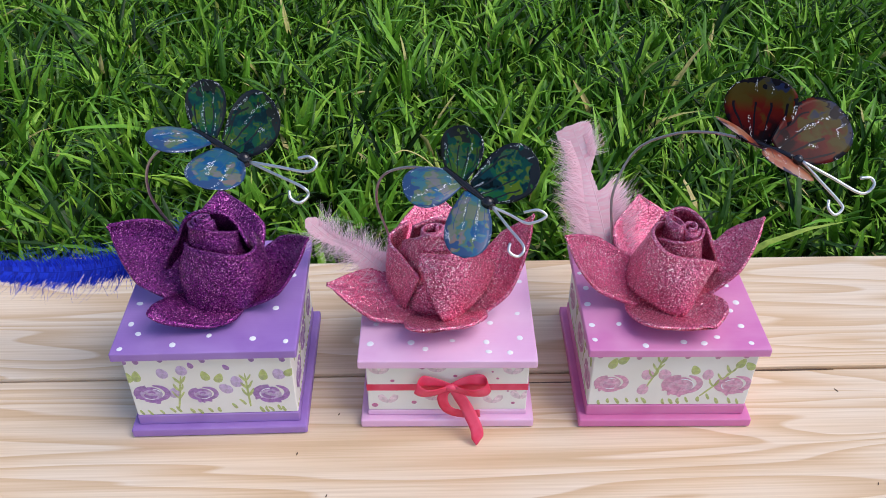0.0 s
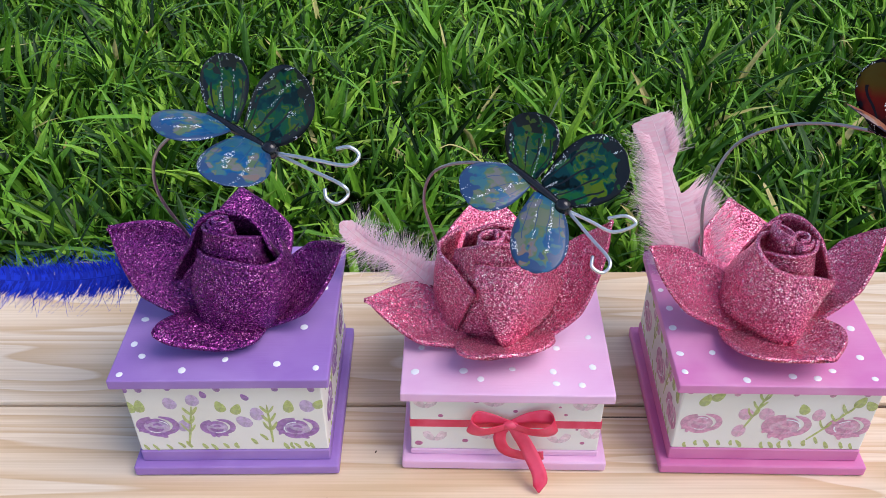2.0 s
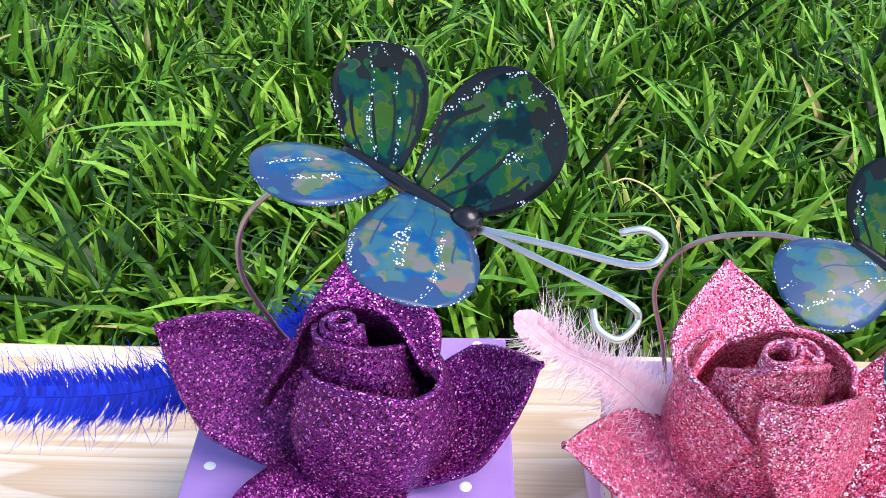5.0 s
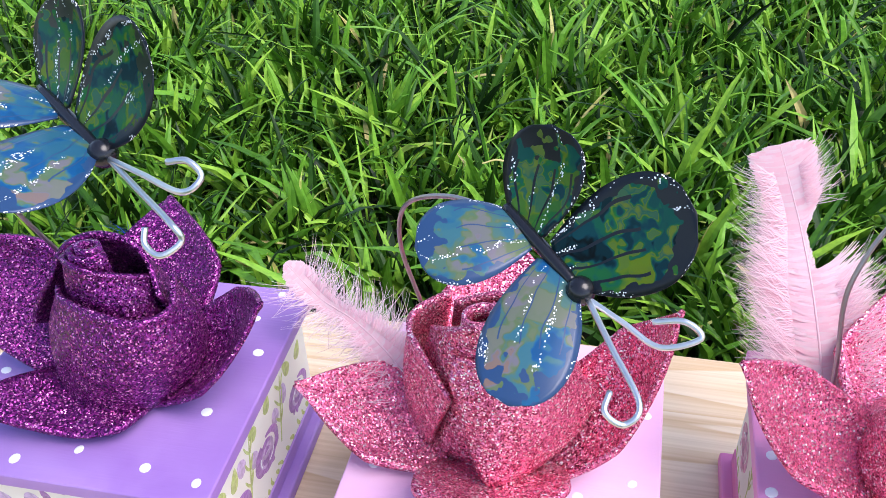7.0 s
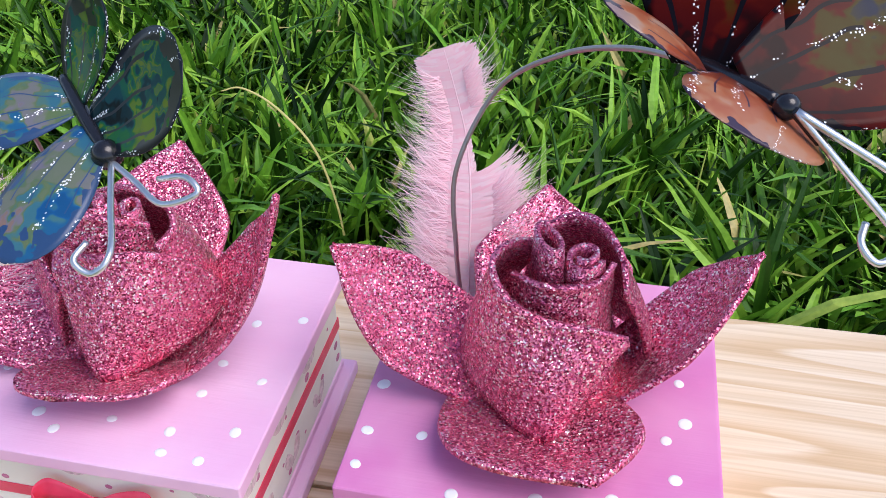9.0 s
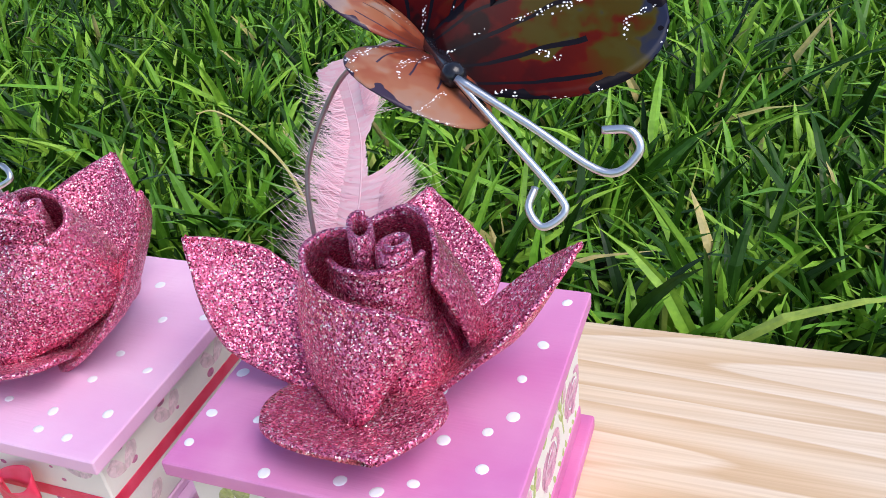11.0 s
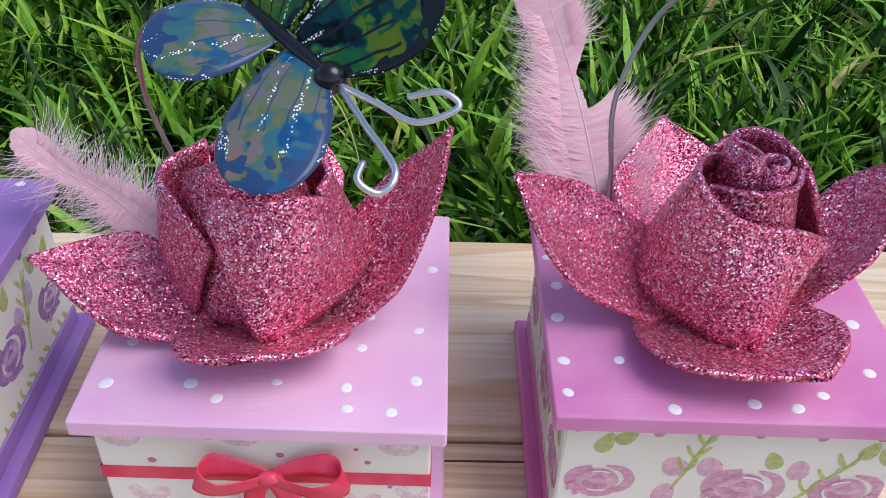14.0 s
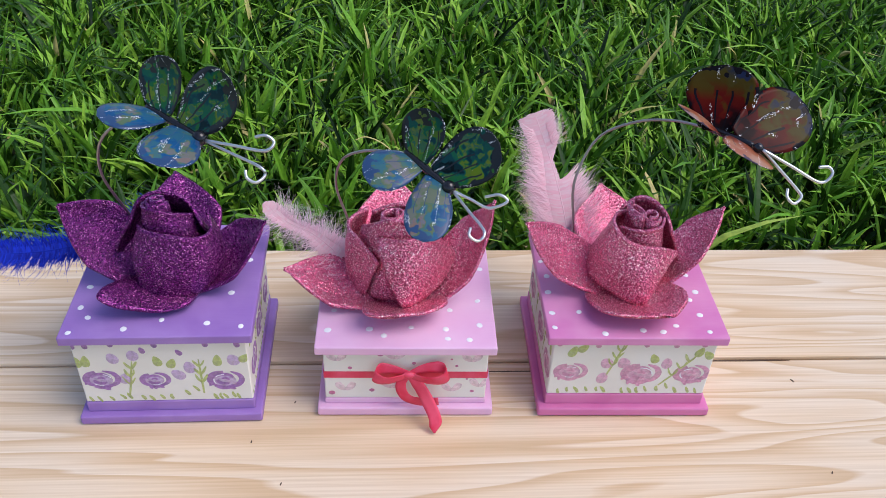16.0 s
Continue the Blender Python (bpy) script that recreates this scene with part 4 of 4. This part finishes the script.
glitter_rose((-0.1050, 0.4410), PURPLE_GLITTER, "dark purple glitter foam rose on the violet box lid",
    [dict(base=(-0.112, 0.438, 0.0765), tip=(-0.1700, 0.4446, 0.1238), back=(-0.1415, 0.4580, 0.1170), front=(-0.1540, 0.4270, 0.0920), sag=0.005),
     dict(base=(-0.107, 0.448, 0.0780), tip=(-0.1150, 0.5025, 0.1106), back=(-0.1310, 0.4760, 0.0990), front=(-0.0815, 0.4730, 0.1020), sag=0.005),
     dict(base=(-0.100, 0.438, 0.0770), tip=(-0.0490, 0.4385, 0.1168), back=(-0.0705, 0.4625, 0.1015), front=(-0.0690, 0.4200, 0.0880), sag=0.005),
     dict(base=(-0.108, 0.436, 0.0755), tip=(-0.1190, 0.4010, 0.0800), back=(-0.1415, 0.4050, 0.0920), front=(-0.0915, 0.4120, 0.0790), sag=0.005, rounded=True)],
    [dict(lip=[(-0.1060 + 0.011 * math.cos(0.8 * k), 0.4420 + 0.011 * math.sin(0.8 * k), 0.1080) for k in range(9)],
          foot=[(-0.1060 + 0.021 * math.cos(0.8 * k), 0.4420 + 0.019 * math.sin(0.8 * k), 0.0775) for k in range(9)], bulge=0.001),
     dict(lip=[(-0.1215, 0.4345, 0.1185), (-0.1165, 0.4290, 0.1190), (-0.1010, 0.4245, 0.1180), (-0.0880, 0.4235, 0.1165), (-0.0815, 0.4330, 0.1150), (-0.0855, 0.4450, 0.1200)],
          foot=[(-0.1250, 0.4250, 0.0870), (-0.1205, 0.4190, 0.0785), (-0.1060, 0.4140, 0.0765), (-0.0900, 0.4190, 0.0785), (-0.0780, 0.4330, 0.0840), (-0.0790, 0.4480, 0.0870)], bulge=0.0035),
     dict(lip=[(-0.0870, 0.4370, 0.1160), (-0.0940, 0.4450, 0.1235), (-0.1020, 0.4490, 0.1285), (-0.1130, 0.4485, 0.1310), (-0.1215, 0.4430, 0.1285), (-0.1255, 0.4360, 0.1180)],
          foot=[(-0.0800, 0.4450, 0.0850), (-0.0880, 0.4600, 0.0850), (-0.1050, 0.4650, 0.0850), (-0.1230, 0.4600, 0.0850), (-0.1360, 0.4460, 0.0900), (-0.1385, 0.4340, 0.0980)], bulge=0.0025),
     dict(lip=[(-0.1185, 0.4425, 0.1285), (-0.1170, 0.4360, 0.1300), (-0.1100, 0.4328, 0.1300), (-0.1030, 0.4340, 0.1270), (-0.0965, 0.4390, 0.1225), (-0.0930, 0.4430, 0.1195)],
          foot=[(-0.1240, 0.4420, 0.1000), (-0.1190, 0.4310, 0.1000), (-0.1080, 0.4270, 0.1000), (-0.0960, 0.4290, 0.1000), (-0.0890, 0.4380, 0.1000), (-0.0880, 0.4460, 0.1000)], bulge=0.001)],
    [dict(centre=(-0.1110, 0.4400), z0=0.1000, z1=0.1330, turns=1.60, r0=0.0024, r1=0.0068, start=120, squash=0.8, turn=20, slope=0.002)])
glitter_rose((0.0300, 0.4430), PINK_GLITTER, "pink glitter foam rose on the pale pink box lid",
    [dict(base=(0.022, 0.438, 0.0625), tip=(-0.0400, 0.4344, 0.0835), back=(-0.0130, 0.4550, 0.0800), front=(-0.0100, 0.4185, 0.0675), sag=0.004),
     dict(base=(0.028, 0.450, 0.0640), tip=(0.0269, 0.5075, 0.1050), back=(0.0020, 0.4780, 0.0910), front=(0.0530, 0.4840, 0.0860), sag=0.005),
     dict(base=(0.040, 0.438, 0.0620), tip=(0.0891, 0.4491, 0.1247), back=(0.0710, 0.4640, 0.1010), front=(0.0740, 0.4270, 0.0800), sag=0.005),
     dict(base=(0.033, 0.432, 0.0615), tip=(0.0370, 0.4020, 0.0740), back=(0.0085, 0.4090, 0.0725), front=(0.0600, 0.4190, 0.0720), sag=0.004, rounded=True)],
    [dict(lip=[(0.0290 + 0.011 * math.cos(0.8 * k), 0.4450 + 0.011 * math.sin(0.8 * k), 0.1000) for k in range(9)],
          foot=[(0.0290 + 0.021 * math.cos(0.8 * k), 0.4450 + 0.019 * math.sin(0.8 * k), 0.0635) for k in range(9)], bulge=0.001),
     dict(lip=[(0.0187, 0.4335, 0.1090), (0.0330, 0.4310, 0.1095), (0.0472, 0.4345, 0.1095), (0.0560, 0.4420, 0.1010), (0.0640, 0.4480, 0.0880)],
          foot=[(0.0205, 0.4290, 0.0960), (0.0255, 0.4215, 0.0810), (0.0339, 0.4150, 0.0680), (0.0470, 0.4230, 0.0700), (0.0590, 0.4370, 0.0740), (0.0645, 0.4475, 0.0800)], bulge=0.0020),
     dict(lip=[(0.0120, 0.4640, 0.1100), (0.0020, 0.4560, 0.1070), (0.0015, 0.4460, 0.1060), (0.0070, 0.4390, 0.1040), (0.0197, 0.4285, 0.0935)],
          foot=[(0.0080, 0.4680, 0.0720), (-0.0020, 0.4550, 0.0680), (-0.0010, 0.4440, 0.0660), (0.0040, 0.4380, 0.0645), (0.0095, 0.4325, 0.0640)], bulge=0.0018),
     dict(lip=[(0.0090, 0.4470, 0.1080), (0.0170, 0.4400, 0.1150), (0.0255, 0.4385, 0.1190), (0.0350, 0.4405, 0.1165), (0.0430, 0.4470, 0.1105)],
          foot=[(0.0040, 0.4440, 0.0850), (0.0140, 0.4340, 0.0850), (0.0270, 0.4320, 0.0850), (0.0400, 0.4370, 0.0850), (0.0480, 0.4470, 0.0850)], bulge=0.001),
     dict(lip=[(0.0490, 0.4390, 0.1080), (0.0505, 0.4480, 0.1100), (0.0430, 0.4560, 0.1140), (0.0300, 0.4580, 0.1160), (0.0150, 0.4560, 0.1110)],
          foot=[(0.0580, 0.4400, 0.0750), (0.0630, 0.4550, 0.0720), (0.0530, 0.4710, 0.0720), (0.0300, 0.4760, 0.0720), (0.0100, 0.4690, 0.0720)], bulge=0.002)],
    [dict(centre=(0.0260, 0.4445), z0=0.0900, z1=0.1200, turns=1.30, r0=0.0040, r1=0.0082, start=-60, squash=0.7, turn=30, slope=0.002),
     dict(centre=(0.0375, 0.4490), z0=0.0900, z1=0.1160, turns=1.25, r0=0.0032, r1=0.0068, start=60, squash=0.6, turn=110, slope=0.002)])
glitter_rose((0.1790, 0.4380), PINK_GLITTER, "pink glitter foam rose on the rose pink box lid",
    [dict(base=(0.170, 0.436, 0.0720), tip=(0.1086, 0.4412, 0.1140), back=(0.1325, 0.4510, 0.1055), front=(0.1290, 0.4220, 0.0855), sag=0.004),
     dict(base=(0.175, 0.450, 0.0740), tip=(0.1694, 0.5070, 0.0996), back=(0.1470, 0.4800, 0.0880), front=(0.2020, 0.4860, 0.0820), sag=0.005),
     dict(base=(0.190, 0.438, 0.0715), tip=(0.2365, 0.4560, 0.1155), back=(0.2190, 0.4660, 0.0985), front=(0.2165, 0.4270, 0.0950), sag=0.005),
     dict(base=(0.168, 0.434, 0.0715), tip=(0.1930, 0.3890, 0.0840), back=(0.1500, 0.4010, 0.0790), front=(0.2040, 0.4180, 0.0815), sag=0.005, edge=2.3)],
    [dict(lip=[(0.1800 + 0.011 * math.cos(0.8 * k), 0.4420 + 0.011 * math.sin(0.8 * k), 0.1020) for k in range(9)],
          foot=[(0.1800 + 0.021 * math.cos(0.8 * k), 0.4420 + 0.019 * math.sin(0.8 * k), 0.0730) for k in range(9)], bulge=0.001),
     dict(lip=[(0.1740, 0.4470, 0.1190), (0.1650, 0.4400, 0.1230), (0.1610, 0.4300, 0.1225), (0.1665, 0.4230, 0.1165), (0.1763, 0.4215, 0.1120), (0.1880, 0.4215, 0.1105), (0.1980, 0.4245, 0.1050)],
          foot=[(0.1570, 0.4600, 0.0800), (0.1500, 0.4450, 0.0790), (0.1505, 0.4340, 0.0790), (0.1600, 0.4200, 0.0780), (0.1787, 0.4080, 0.0760), (0.1890, 0.4160, 0.0890), (0.1975, 0.4240, 0.1025)], bulge=0.0022),
     dict(lip=[(0.1700, 0.4510, 0.1190), (0.1800, 0.4560, 0.1225), (0.1880, 0.4530, 0.1230), (0.1945, 0.4440, 0.1190), (0.1960, 0.4350, 0.1130)],
          foot=[(0.1650, 0.4680, 0.0780), (0.1800, 0.4720, 0.0780), (0.1980, 0.4640, 0.0790), (0.2065, 0.4500, 0.0830), (0.2065, 0.4370, 0.0870)], bulge=0.002),
     dict(lip=[(0.1650, 0.4350, 0.1165), (0.1730, 0.4290, 0.1185), (0.1820, 0.4290, 0.1185), (0.1890, 0.4330, 0.1180), (0.1920, 0.4400, 0.1190)],
          foot=[(0.1630, 0.4330, 0.0950), (0.1720, 0.4260, 0.0950), (0.1830, 0.4260, 0.0950), (0.1910, 0.4310, 0.0950), (0.1940, 0.4400, 0.0950)], bulge=0.0008)],
    [dict(centre=(0.1742, 0.4395), z0=0.0950, z1=0.1280, turns=1.10, r0=0.0056, r1=0.0076, start=-40, squash=0.46, turn=115, slope=0.003),
     dict(centre=(0.1850, 0.4395), z0=0.0950, z1=0.1220, turns=1.35, r0=0.0030, r1=0.0070, start=150, squash=0.75, turn=70, slope=0.001)])


# ---- butterflies on wires ----
def wing(fly, name, root, tip, axis, half, mat, bow=0.002):
    """An egg-shaped wing of thin painted film from the body to its rounded end."""
    r, t = Vector(root), Vector(tip)
    d = (t - r).normalized()
    side = (Vector(axis) - d * Vector(axis).dot(d)).normalized()
    nrm = d.cross(side)
    long = (t - r).length
    a, c = 25, 13
    g, uv = np.zeros((a, c, 3)), np.zeros((a, c, 2))
    for i in range(a):
        s = i / (a - 1)
        w = half * (0.40 + 0.60 * math.sin(math.pi / 2 * s / 0.60) if s < 0.60 else max(0.03, math.sqrt(max(0.0, 1 - ((s - 0.60) / 0.40) ** 2.3))))
        for j in range(c):
            u = 2 * j / (c - 1) - 1
            g[i, j] = r + d * (long * s) + side * (w * u) + nrm * (bow * math.sin(math.pi * s) * (1 - u * u))
            uv[i, j] = (s, u)
    return sheet(name, g, 0.0003, mat, fly, uv=uv)


def antenna(fly, head, curl, mat, radius=0.00085):
    """A wire that runs out nearly straight and curls back on itself through the given points."""
    h, l = Vector(head), Vector(curl[0])
    tube("antenna", [h, h + (l - h) * 0.5] + [Vector(p) for p in curl], radius, mat, fly, "curled silver wire", 8, 7)


def butterfly(label, tail, head, near, far, antennae, wire, near_mat, far_mat, steel, sizes=(0.0160, 0.0145), near_sizes=(0.0150, 0.0145), near_axis=None, far_axis=None, bead=0.0042):
    fly = thing("butterfly_ornament", pose(0, 0, 0), label, "butterfly ornament", "wire butterflies over the boxes")
    t, h = Vector(tail), Vector(head)
    ax = h - t
    for (fore, hind), mat, (wide_f, wide_h), along in ((near, near_mat, near_sizes, near_axis or ax), (far, far_mat, sizes, far_axis or ax)):
        wing(fly, "hindwing", t + ax * 0.28, hind, along, wide_h, mat)
        wing(fly, "forewing", t + ax * 0.66, fore, along, wide_f, mat)
    tube("body", [t - ax * 0.06, t + ax * 0.3, t + ax * 0.7, h - ax * 0.1], 0.0019, BLACK, fly, "glossy black rod", 10, 6, lambda s: 0.7 + 0.45 * math.sin(math.pi * min(1, s * 0.8 + 0.1)))
    bm = bmesh.new()
    bmesh.ops.create_uvsphere(bm, u_segments=16, v_segments=12, radius=bead)
    bmesh.ops.translate(bm, vec=h, verts=bm.verts)
    part("head", bm, BLACK, fly, "round black bead", True)
    for curl in antennae:
        antenna(fly, h + ax.normalized() * 0.003, curl, steel)
        if far_axis:
            foot = h + ax.normalized() * 0.002
            tube("sleeve", [foot, foot.lerp(Vector(curl[0]), 0.14), foot.lerp(Vector(curl[0]), 0.27)], 0.0011, BLACK, fly, "black sleeve", 8, 4)
    tube("wire", wire, 0.00085, DARK_WIRE, fly, "bent metal wire", 8, 10)
    return fly


butterfly("teal and green painted butterfly on a wire above the purple rose", (-0.1035, 0.4364, 0.1929), (-0.0739, 0.4152, 0.1874),
    ((-0.0865, 0.3790, 0.1925), (-0.1247, 0.4166, 0.1993)), ((-0.0550, 0.4195, 0.2190), (-0.0973, 0.4475, 0.2188)),
    (((-0.0373, 0.3903, 0.1948), (-0.0323, 0.3925, 0.1982), (-0.0362, 0.3945, 0.2011), (-0.0418, 0.3946, 0.2002)), ((-0.0402, 0.3870, 0.1878), (-0.0371, 0.3851, 0.1841), (-0.0413, 0.3814, 0.1819), (-0.0458, 0.3830, 0.1834), (-0.0468, 0.3862, 0.1861))),
    [(-0.127, 0.462, HL), (-0.1300, 0.458, 0.100), (-0.1345, 0.4547, 0.1142), (-0.1400, 0.4450, 0.145), (-0.1335, 0.4360, 0.1720), (-0.118, 0.4330, 0.1870), (-0.100, 0.4330, 0.1905)],
    BLUE_FILM, GREEN_FILM, STEEL)
butterfly("blue and green painted butterfly on a wire above the pink rose", (0.0352, 0.4400, 0.1635), (0.0579, 0.4173, 0.1554),
    ((0.0432, 0.3851, 0.1417), (0.0102, 0.4245, 0.1588)), ((0.0845, 0.4188, 0.1830), (0.0454, 0.4474, 0.1887)),
    (((0.0794, 0.4028, 0.1516), (0.0892, 0.4039, 0.1552), (0.0850, 0.4069, 0.1576), (0.0771, 0.4076, 0.1557)), ((0.0751, 0.3837, 0.1500), (0.0719, 0.3794, 0.1468), (0.0671, 0.3807, 0.1489), (0.0679, 0.3861, 0.1505))),
    [(0.004, 0.474, HM), (0.001, 0.474, 0.080), (-0.0025, 0.4740, 0.095), (-0.0086, 0.4740, 0.120), (-0.0030, 0.4640, 0.145), (0.0145, 0.4533, 0.1575), (0.034, 0.4400, 0.1610), (0.042, 0.4330, 0.1590)],
    BLUE_FILM, GREEN_FILM, STEEL, near_sizes=(0.0132, 0.0148))
butterfly("red and gold painted butterfly on a long bent wire", (0.2020, 0.4390, 0.1840), (0.2215, 0.4056, 0.1890),
    ((0.2150, 0.3915, 0.1880), (0.1825, 0.4288, 0.2010)), ((0.2595, 0.4400, 0.1962), (0.2105, 0.4480, 0.2168)),
    (((0.2545, 0.3935, 0.1752), (0.2608, 0.3950, 0.1790), (0.2590, 0.3970, 0.1825), (0.2535, 0.3975, 0.1822)), ((0.2450, 0.3945, 0.1690), (0.2467, 0.3925, 0.1660), (0.2427, 0.3905, 0.1635), (0.2393, 0.3930, 0.1660), (0.2400, 0.3965, 0.1690))),
    [(0.147, 0.462, HR), (0.1450, 0.462, 0.080), (0.1430, 0.4640, 0.100), (0.1420, 0.4710, 0.126), (0.1540, 0.4780, 0.1520), (0.1730, 0.4710, 0.1675), (0.1901, 0.4575, 0.1765), (0.2030, 0.4405, 0.1819), (0.208, 0.4310, 0.1835)],
    AMBER_FILM, RED_FILM, STEEL, (0.0190, 0.0195), (0.0165, 0.0110), (0.643, -0.711, -0.286), (0.62, -0.55, -0.55), 0.0028)


# ---- feathers ----
def feather(label, spine, profile, mat, seed, normal, count=600, wisps=500, wisp=0.012, ragged=0.12, gap=(2, 2)):
    """A dyed feather: a shaft, and barbs whose length follows the profile (share of the shaft, length);
    loose hairs stand off the downy part."""
    rng = random.Random(seed)
    f = thing("feather", pose(0, 0, 0), label, "feather")
    path = smooth_path(spine, 24)
    k = len(path)
    tube("shaft", spine, 0.00045, mat, f, "", 6, 12, lambda s: 1.15 - 0.85 * s)
    nn = Vector(normal).normalized()
    at, size = [p for p, _ in profile], [q for _, q in profile]

    def spot(s):
        q = s * (k - 1)
        a = min(int(q), k - 2)
        d = (path[a + 1] - path[a]).normalized()
        side = d.cross(nn).normalized()
        return path[a].lerp(path[a + 1], q - a), d, side, side.cross(d)

    def barb(verts, faces, p, d, out, n, long, w, droop, bits, sweep, wob):
        start = len(verts)
        for i in range(bits + 1):
            s = i / bits
            c = p + out * (long * s) + d * (long * sweep * s * s) + n * (droop * long * s * s + wob * long * math.sin(5 * s))
            ww = w * (1 - 0.75 * s * s)
            verts.append(c - d * ww)
            verts.append(c + d * ww)
        for i in range(bits):
            q = start + 2 * i
            faces.append((q, q + 1, q + 3, q + 2))

    verts, faces = [], []
    for i in range(count):
        s = (i + rng.random()) / count
        p, d, side, n = spot(s)
        full = float(np.interp(s, at, size))
        for sg in (-1, 1):
            long = full * (1 - (ragged if s < 0.66 else 0.20) * rng.random())
            soft = 1.0 if s < 0.62 else 0.25
            if sg > 0 and gap[0] < s < gap[1]:
                long *= 0.14 + 0.86 * max(0.0, (s - gap[0]) / (gap[1] - gap[0]) - 0.55) / 0.45
            barb(verts, faces, p, d, (side * sg + d * rng.uniform(-0.25, 0.25) * soft).normalized(), n, long, 0.0009 if s > 0.6 else 0.0006, rng.uniform(-0.12, 0.04) * (1.0 if s < 0.62 else 0.35) - 0.03, 4, 0.45 if s < 0.9 else 0.25, rng.uniform(-0.04, 0.04) * soft)
    mesh_object("vane", verts, faces, mat, f)
    verts, faces = [], []
    for i in range(wisps):
        s = rng.random() ** 1.2 * 0.90
        p, d, side, n = spot(s)
        full = float(np.interp(s, at, size))
        sg = -1 if gap[0] - 0.04 < s < gap[1] else rng.choice([-1, 1])
        a = rng.uniform(-0.9, 0.9)
        out = (side * sg * math.cos(a) + n * math.sin(a) + d * rng.uniform(-0.5, 0.6)).normalized()
        barb(verts, faces, p + side * sg * full * 0.35, d, out, n, full * 0.55 + wisp * rng.random() ** 2, 0.00014, rng.uniform(-0.4, 0.4), 6, rng.uniform(0, 0.7), rng.uniform(-0.12, 0.12))
    mesh_object("down", verts, faces, mat, f, "loose fine hairs")
    return f


feather("long blue dyed feather tucked under the purple rose", [(-0.120, 0.488, 0.093), (-0.150, 0.468, 0.086), (-0.185, 0.455, 0.083), (-0.225, 0.450, 0.084), (-0.262, 0.448, 0.090), (-0.292, 0.448, 0.098)],
    [(0, 0.008), (0.15, 0.011), (0.5, 0.0118), (0.62, 0.0095), (0.75, 0.0062), (0.95, 0.0048), (1, 0.003)], BLUE_DOWN, 5, (0, -0.5, 0.85), 700, 1500, 0.012, 0.45)
feather("small pale pink feather tucked under the pink rose", [(0.004, 0.449, 0.066), (-0.010, 0.456, 0.081), (-0.025, 0.4625, 0.0910), (-0.040, 0.468, 0.0955), (-0.0545, 0.4745, 0.1050)],
    [(0, 0.008), (0.22, 0.0105), (0.42, 0.0070), (0.58, 0.0036), (0.70, 0.0042), (0.86, 0.0062), (0.95, 0.0050), (1, 0.0015)], PINK_DOWN, 6, (0.2, -0.8, 0.6), 420, 1500, 0.016, 0.4)
feather("tall pale pink feather standing behind the pink rose", [(0.146, 0.470, HR), (0.1440, 0.484, 0.082), (0.1410, 0.505, 0.095), (0.1365, 0.522, 0.108), (0.1310, 0.532, 0.121), (0.1250, 0.540, 0.1350)],
    [(0, 0.016), (0.2, 0.023), (0.42, 0.0235), (0.52, 0.0185), (0.64, 0.0125), (0.75, 0.0110), (0.90, 0.0130), (0.96, 0.0125), (1, 0.0045)], PINK_DOWN, 7, (0, -0.9, 0.4), 700, 2200, 0.012, 0.40, (0.46, 0.72))


# ---- small things on the lawn and the boards ----
CURL_MID = (0.0241, 0.6094, 0.0658)
CURL_TOP = (0.0082, 0.6080, 0.0761)
CURL_END = (-0.0014, 0.6037, 0.0760)
# x, y, half length, half width, turn of the dark specks in the boards; the last two are long dark strips drawn for the
# seam line
MARKS = [(-0.060, 0.370, 0.0012, 0.0004, 80), (-0.039, 0.338, 0.0012, 0.0004, 75),
         (0.299, 0.416, 0.0018, 0.0005, 120), (-0.036, 0.402, 0.0010, 0.0004, 70),
         (0.295, 0.339, 0.0012, 0.0004, 60), (0.104, 0.4275, 0.0280, 0.0005, 0), (0.275, 0.4358, 0.0300, 0.0007, 0)]


def dry_blade():
    """A straw-coloured blade of grass that arches over and curls down at its tip."""
    straw = material("straw", (0.50, 0.46, 0.16), 0.55)[0]
    strip_path = [(0.050, 0.620, GROUND), (0.048, 0.618, 0.000), (0.040, 0.614, 0.040), CURL_MID, CURL_TOP, CURL_END]
    p = smooth_path(strip_path, 8)
    k = len(p)
    g = np.zeros((k, 3, 3))
    for i, q in enumerate(p):
        w = 0.0016 * (1 - 0.75 * i / k)
        for j, u in enumerate((-1, 0, 1)):
            g[i, j] = (q.x, q.y + u * w, q.z + 0.0006 * (1 - abs(u)))
    ob = sheet("dry_grass_blade", g, 0.0002, straw, None)
    tagged(ob, "straw-coloured bent blade of dry grass in the lawn", "grass blade")


MARK = material("dark_grain_seam", (0.10, 0.06, 0.035), 0.8)[0]
boards = [o for o in bench.children if o.name.startswith("plank")]
for x, y, long, wide, turn in MARKS:
    board = boards[0] if y > 0.4375 else boards[1]
    pts = oval(0, 0, long, wide, radians(turn), 10)
    top = -GROUND + (0.0 if y > 0.4375 else -0.0006) + 0.0002
    ob = mesh_object("grain_seam_mark", [(u, v, top) for u, v in pts] + [(u, v, top - 0.001) for u, v in pts], [tuple(range(10))] + [(i, (i + 1) % 10, 10 + (i + 1) % 10, 10 + i) for i in range(10)], MARK, board)
    ob.location = (x - bench.location.x, y - board.location.y, 0)
dry_blade()
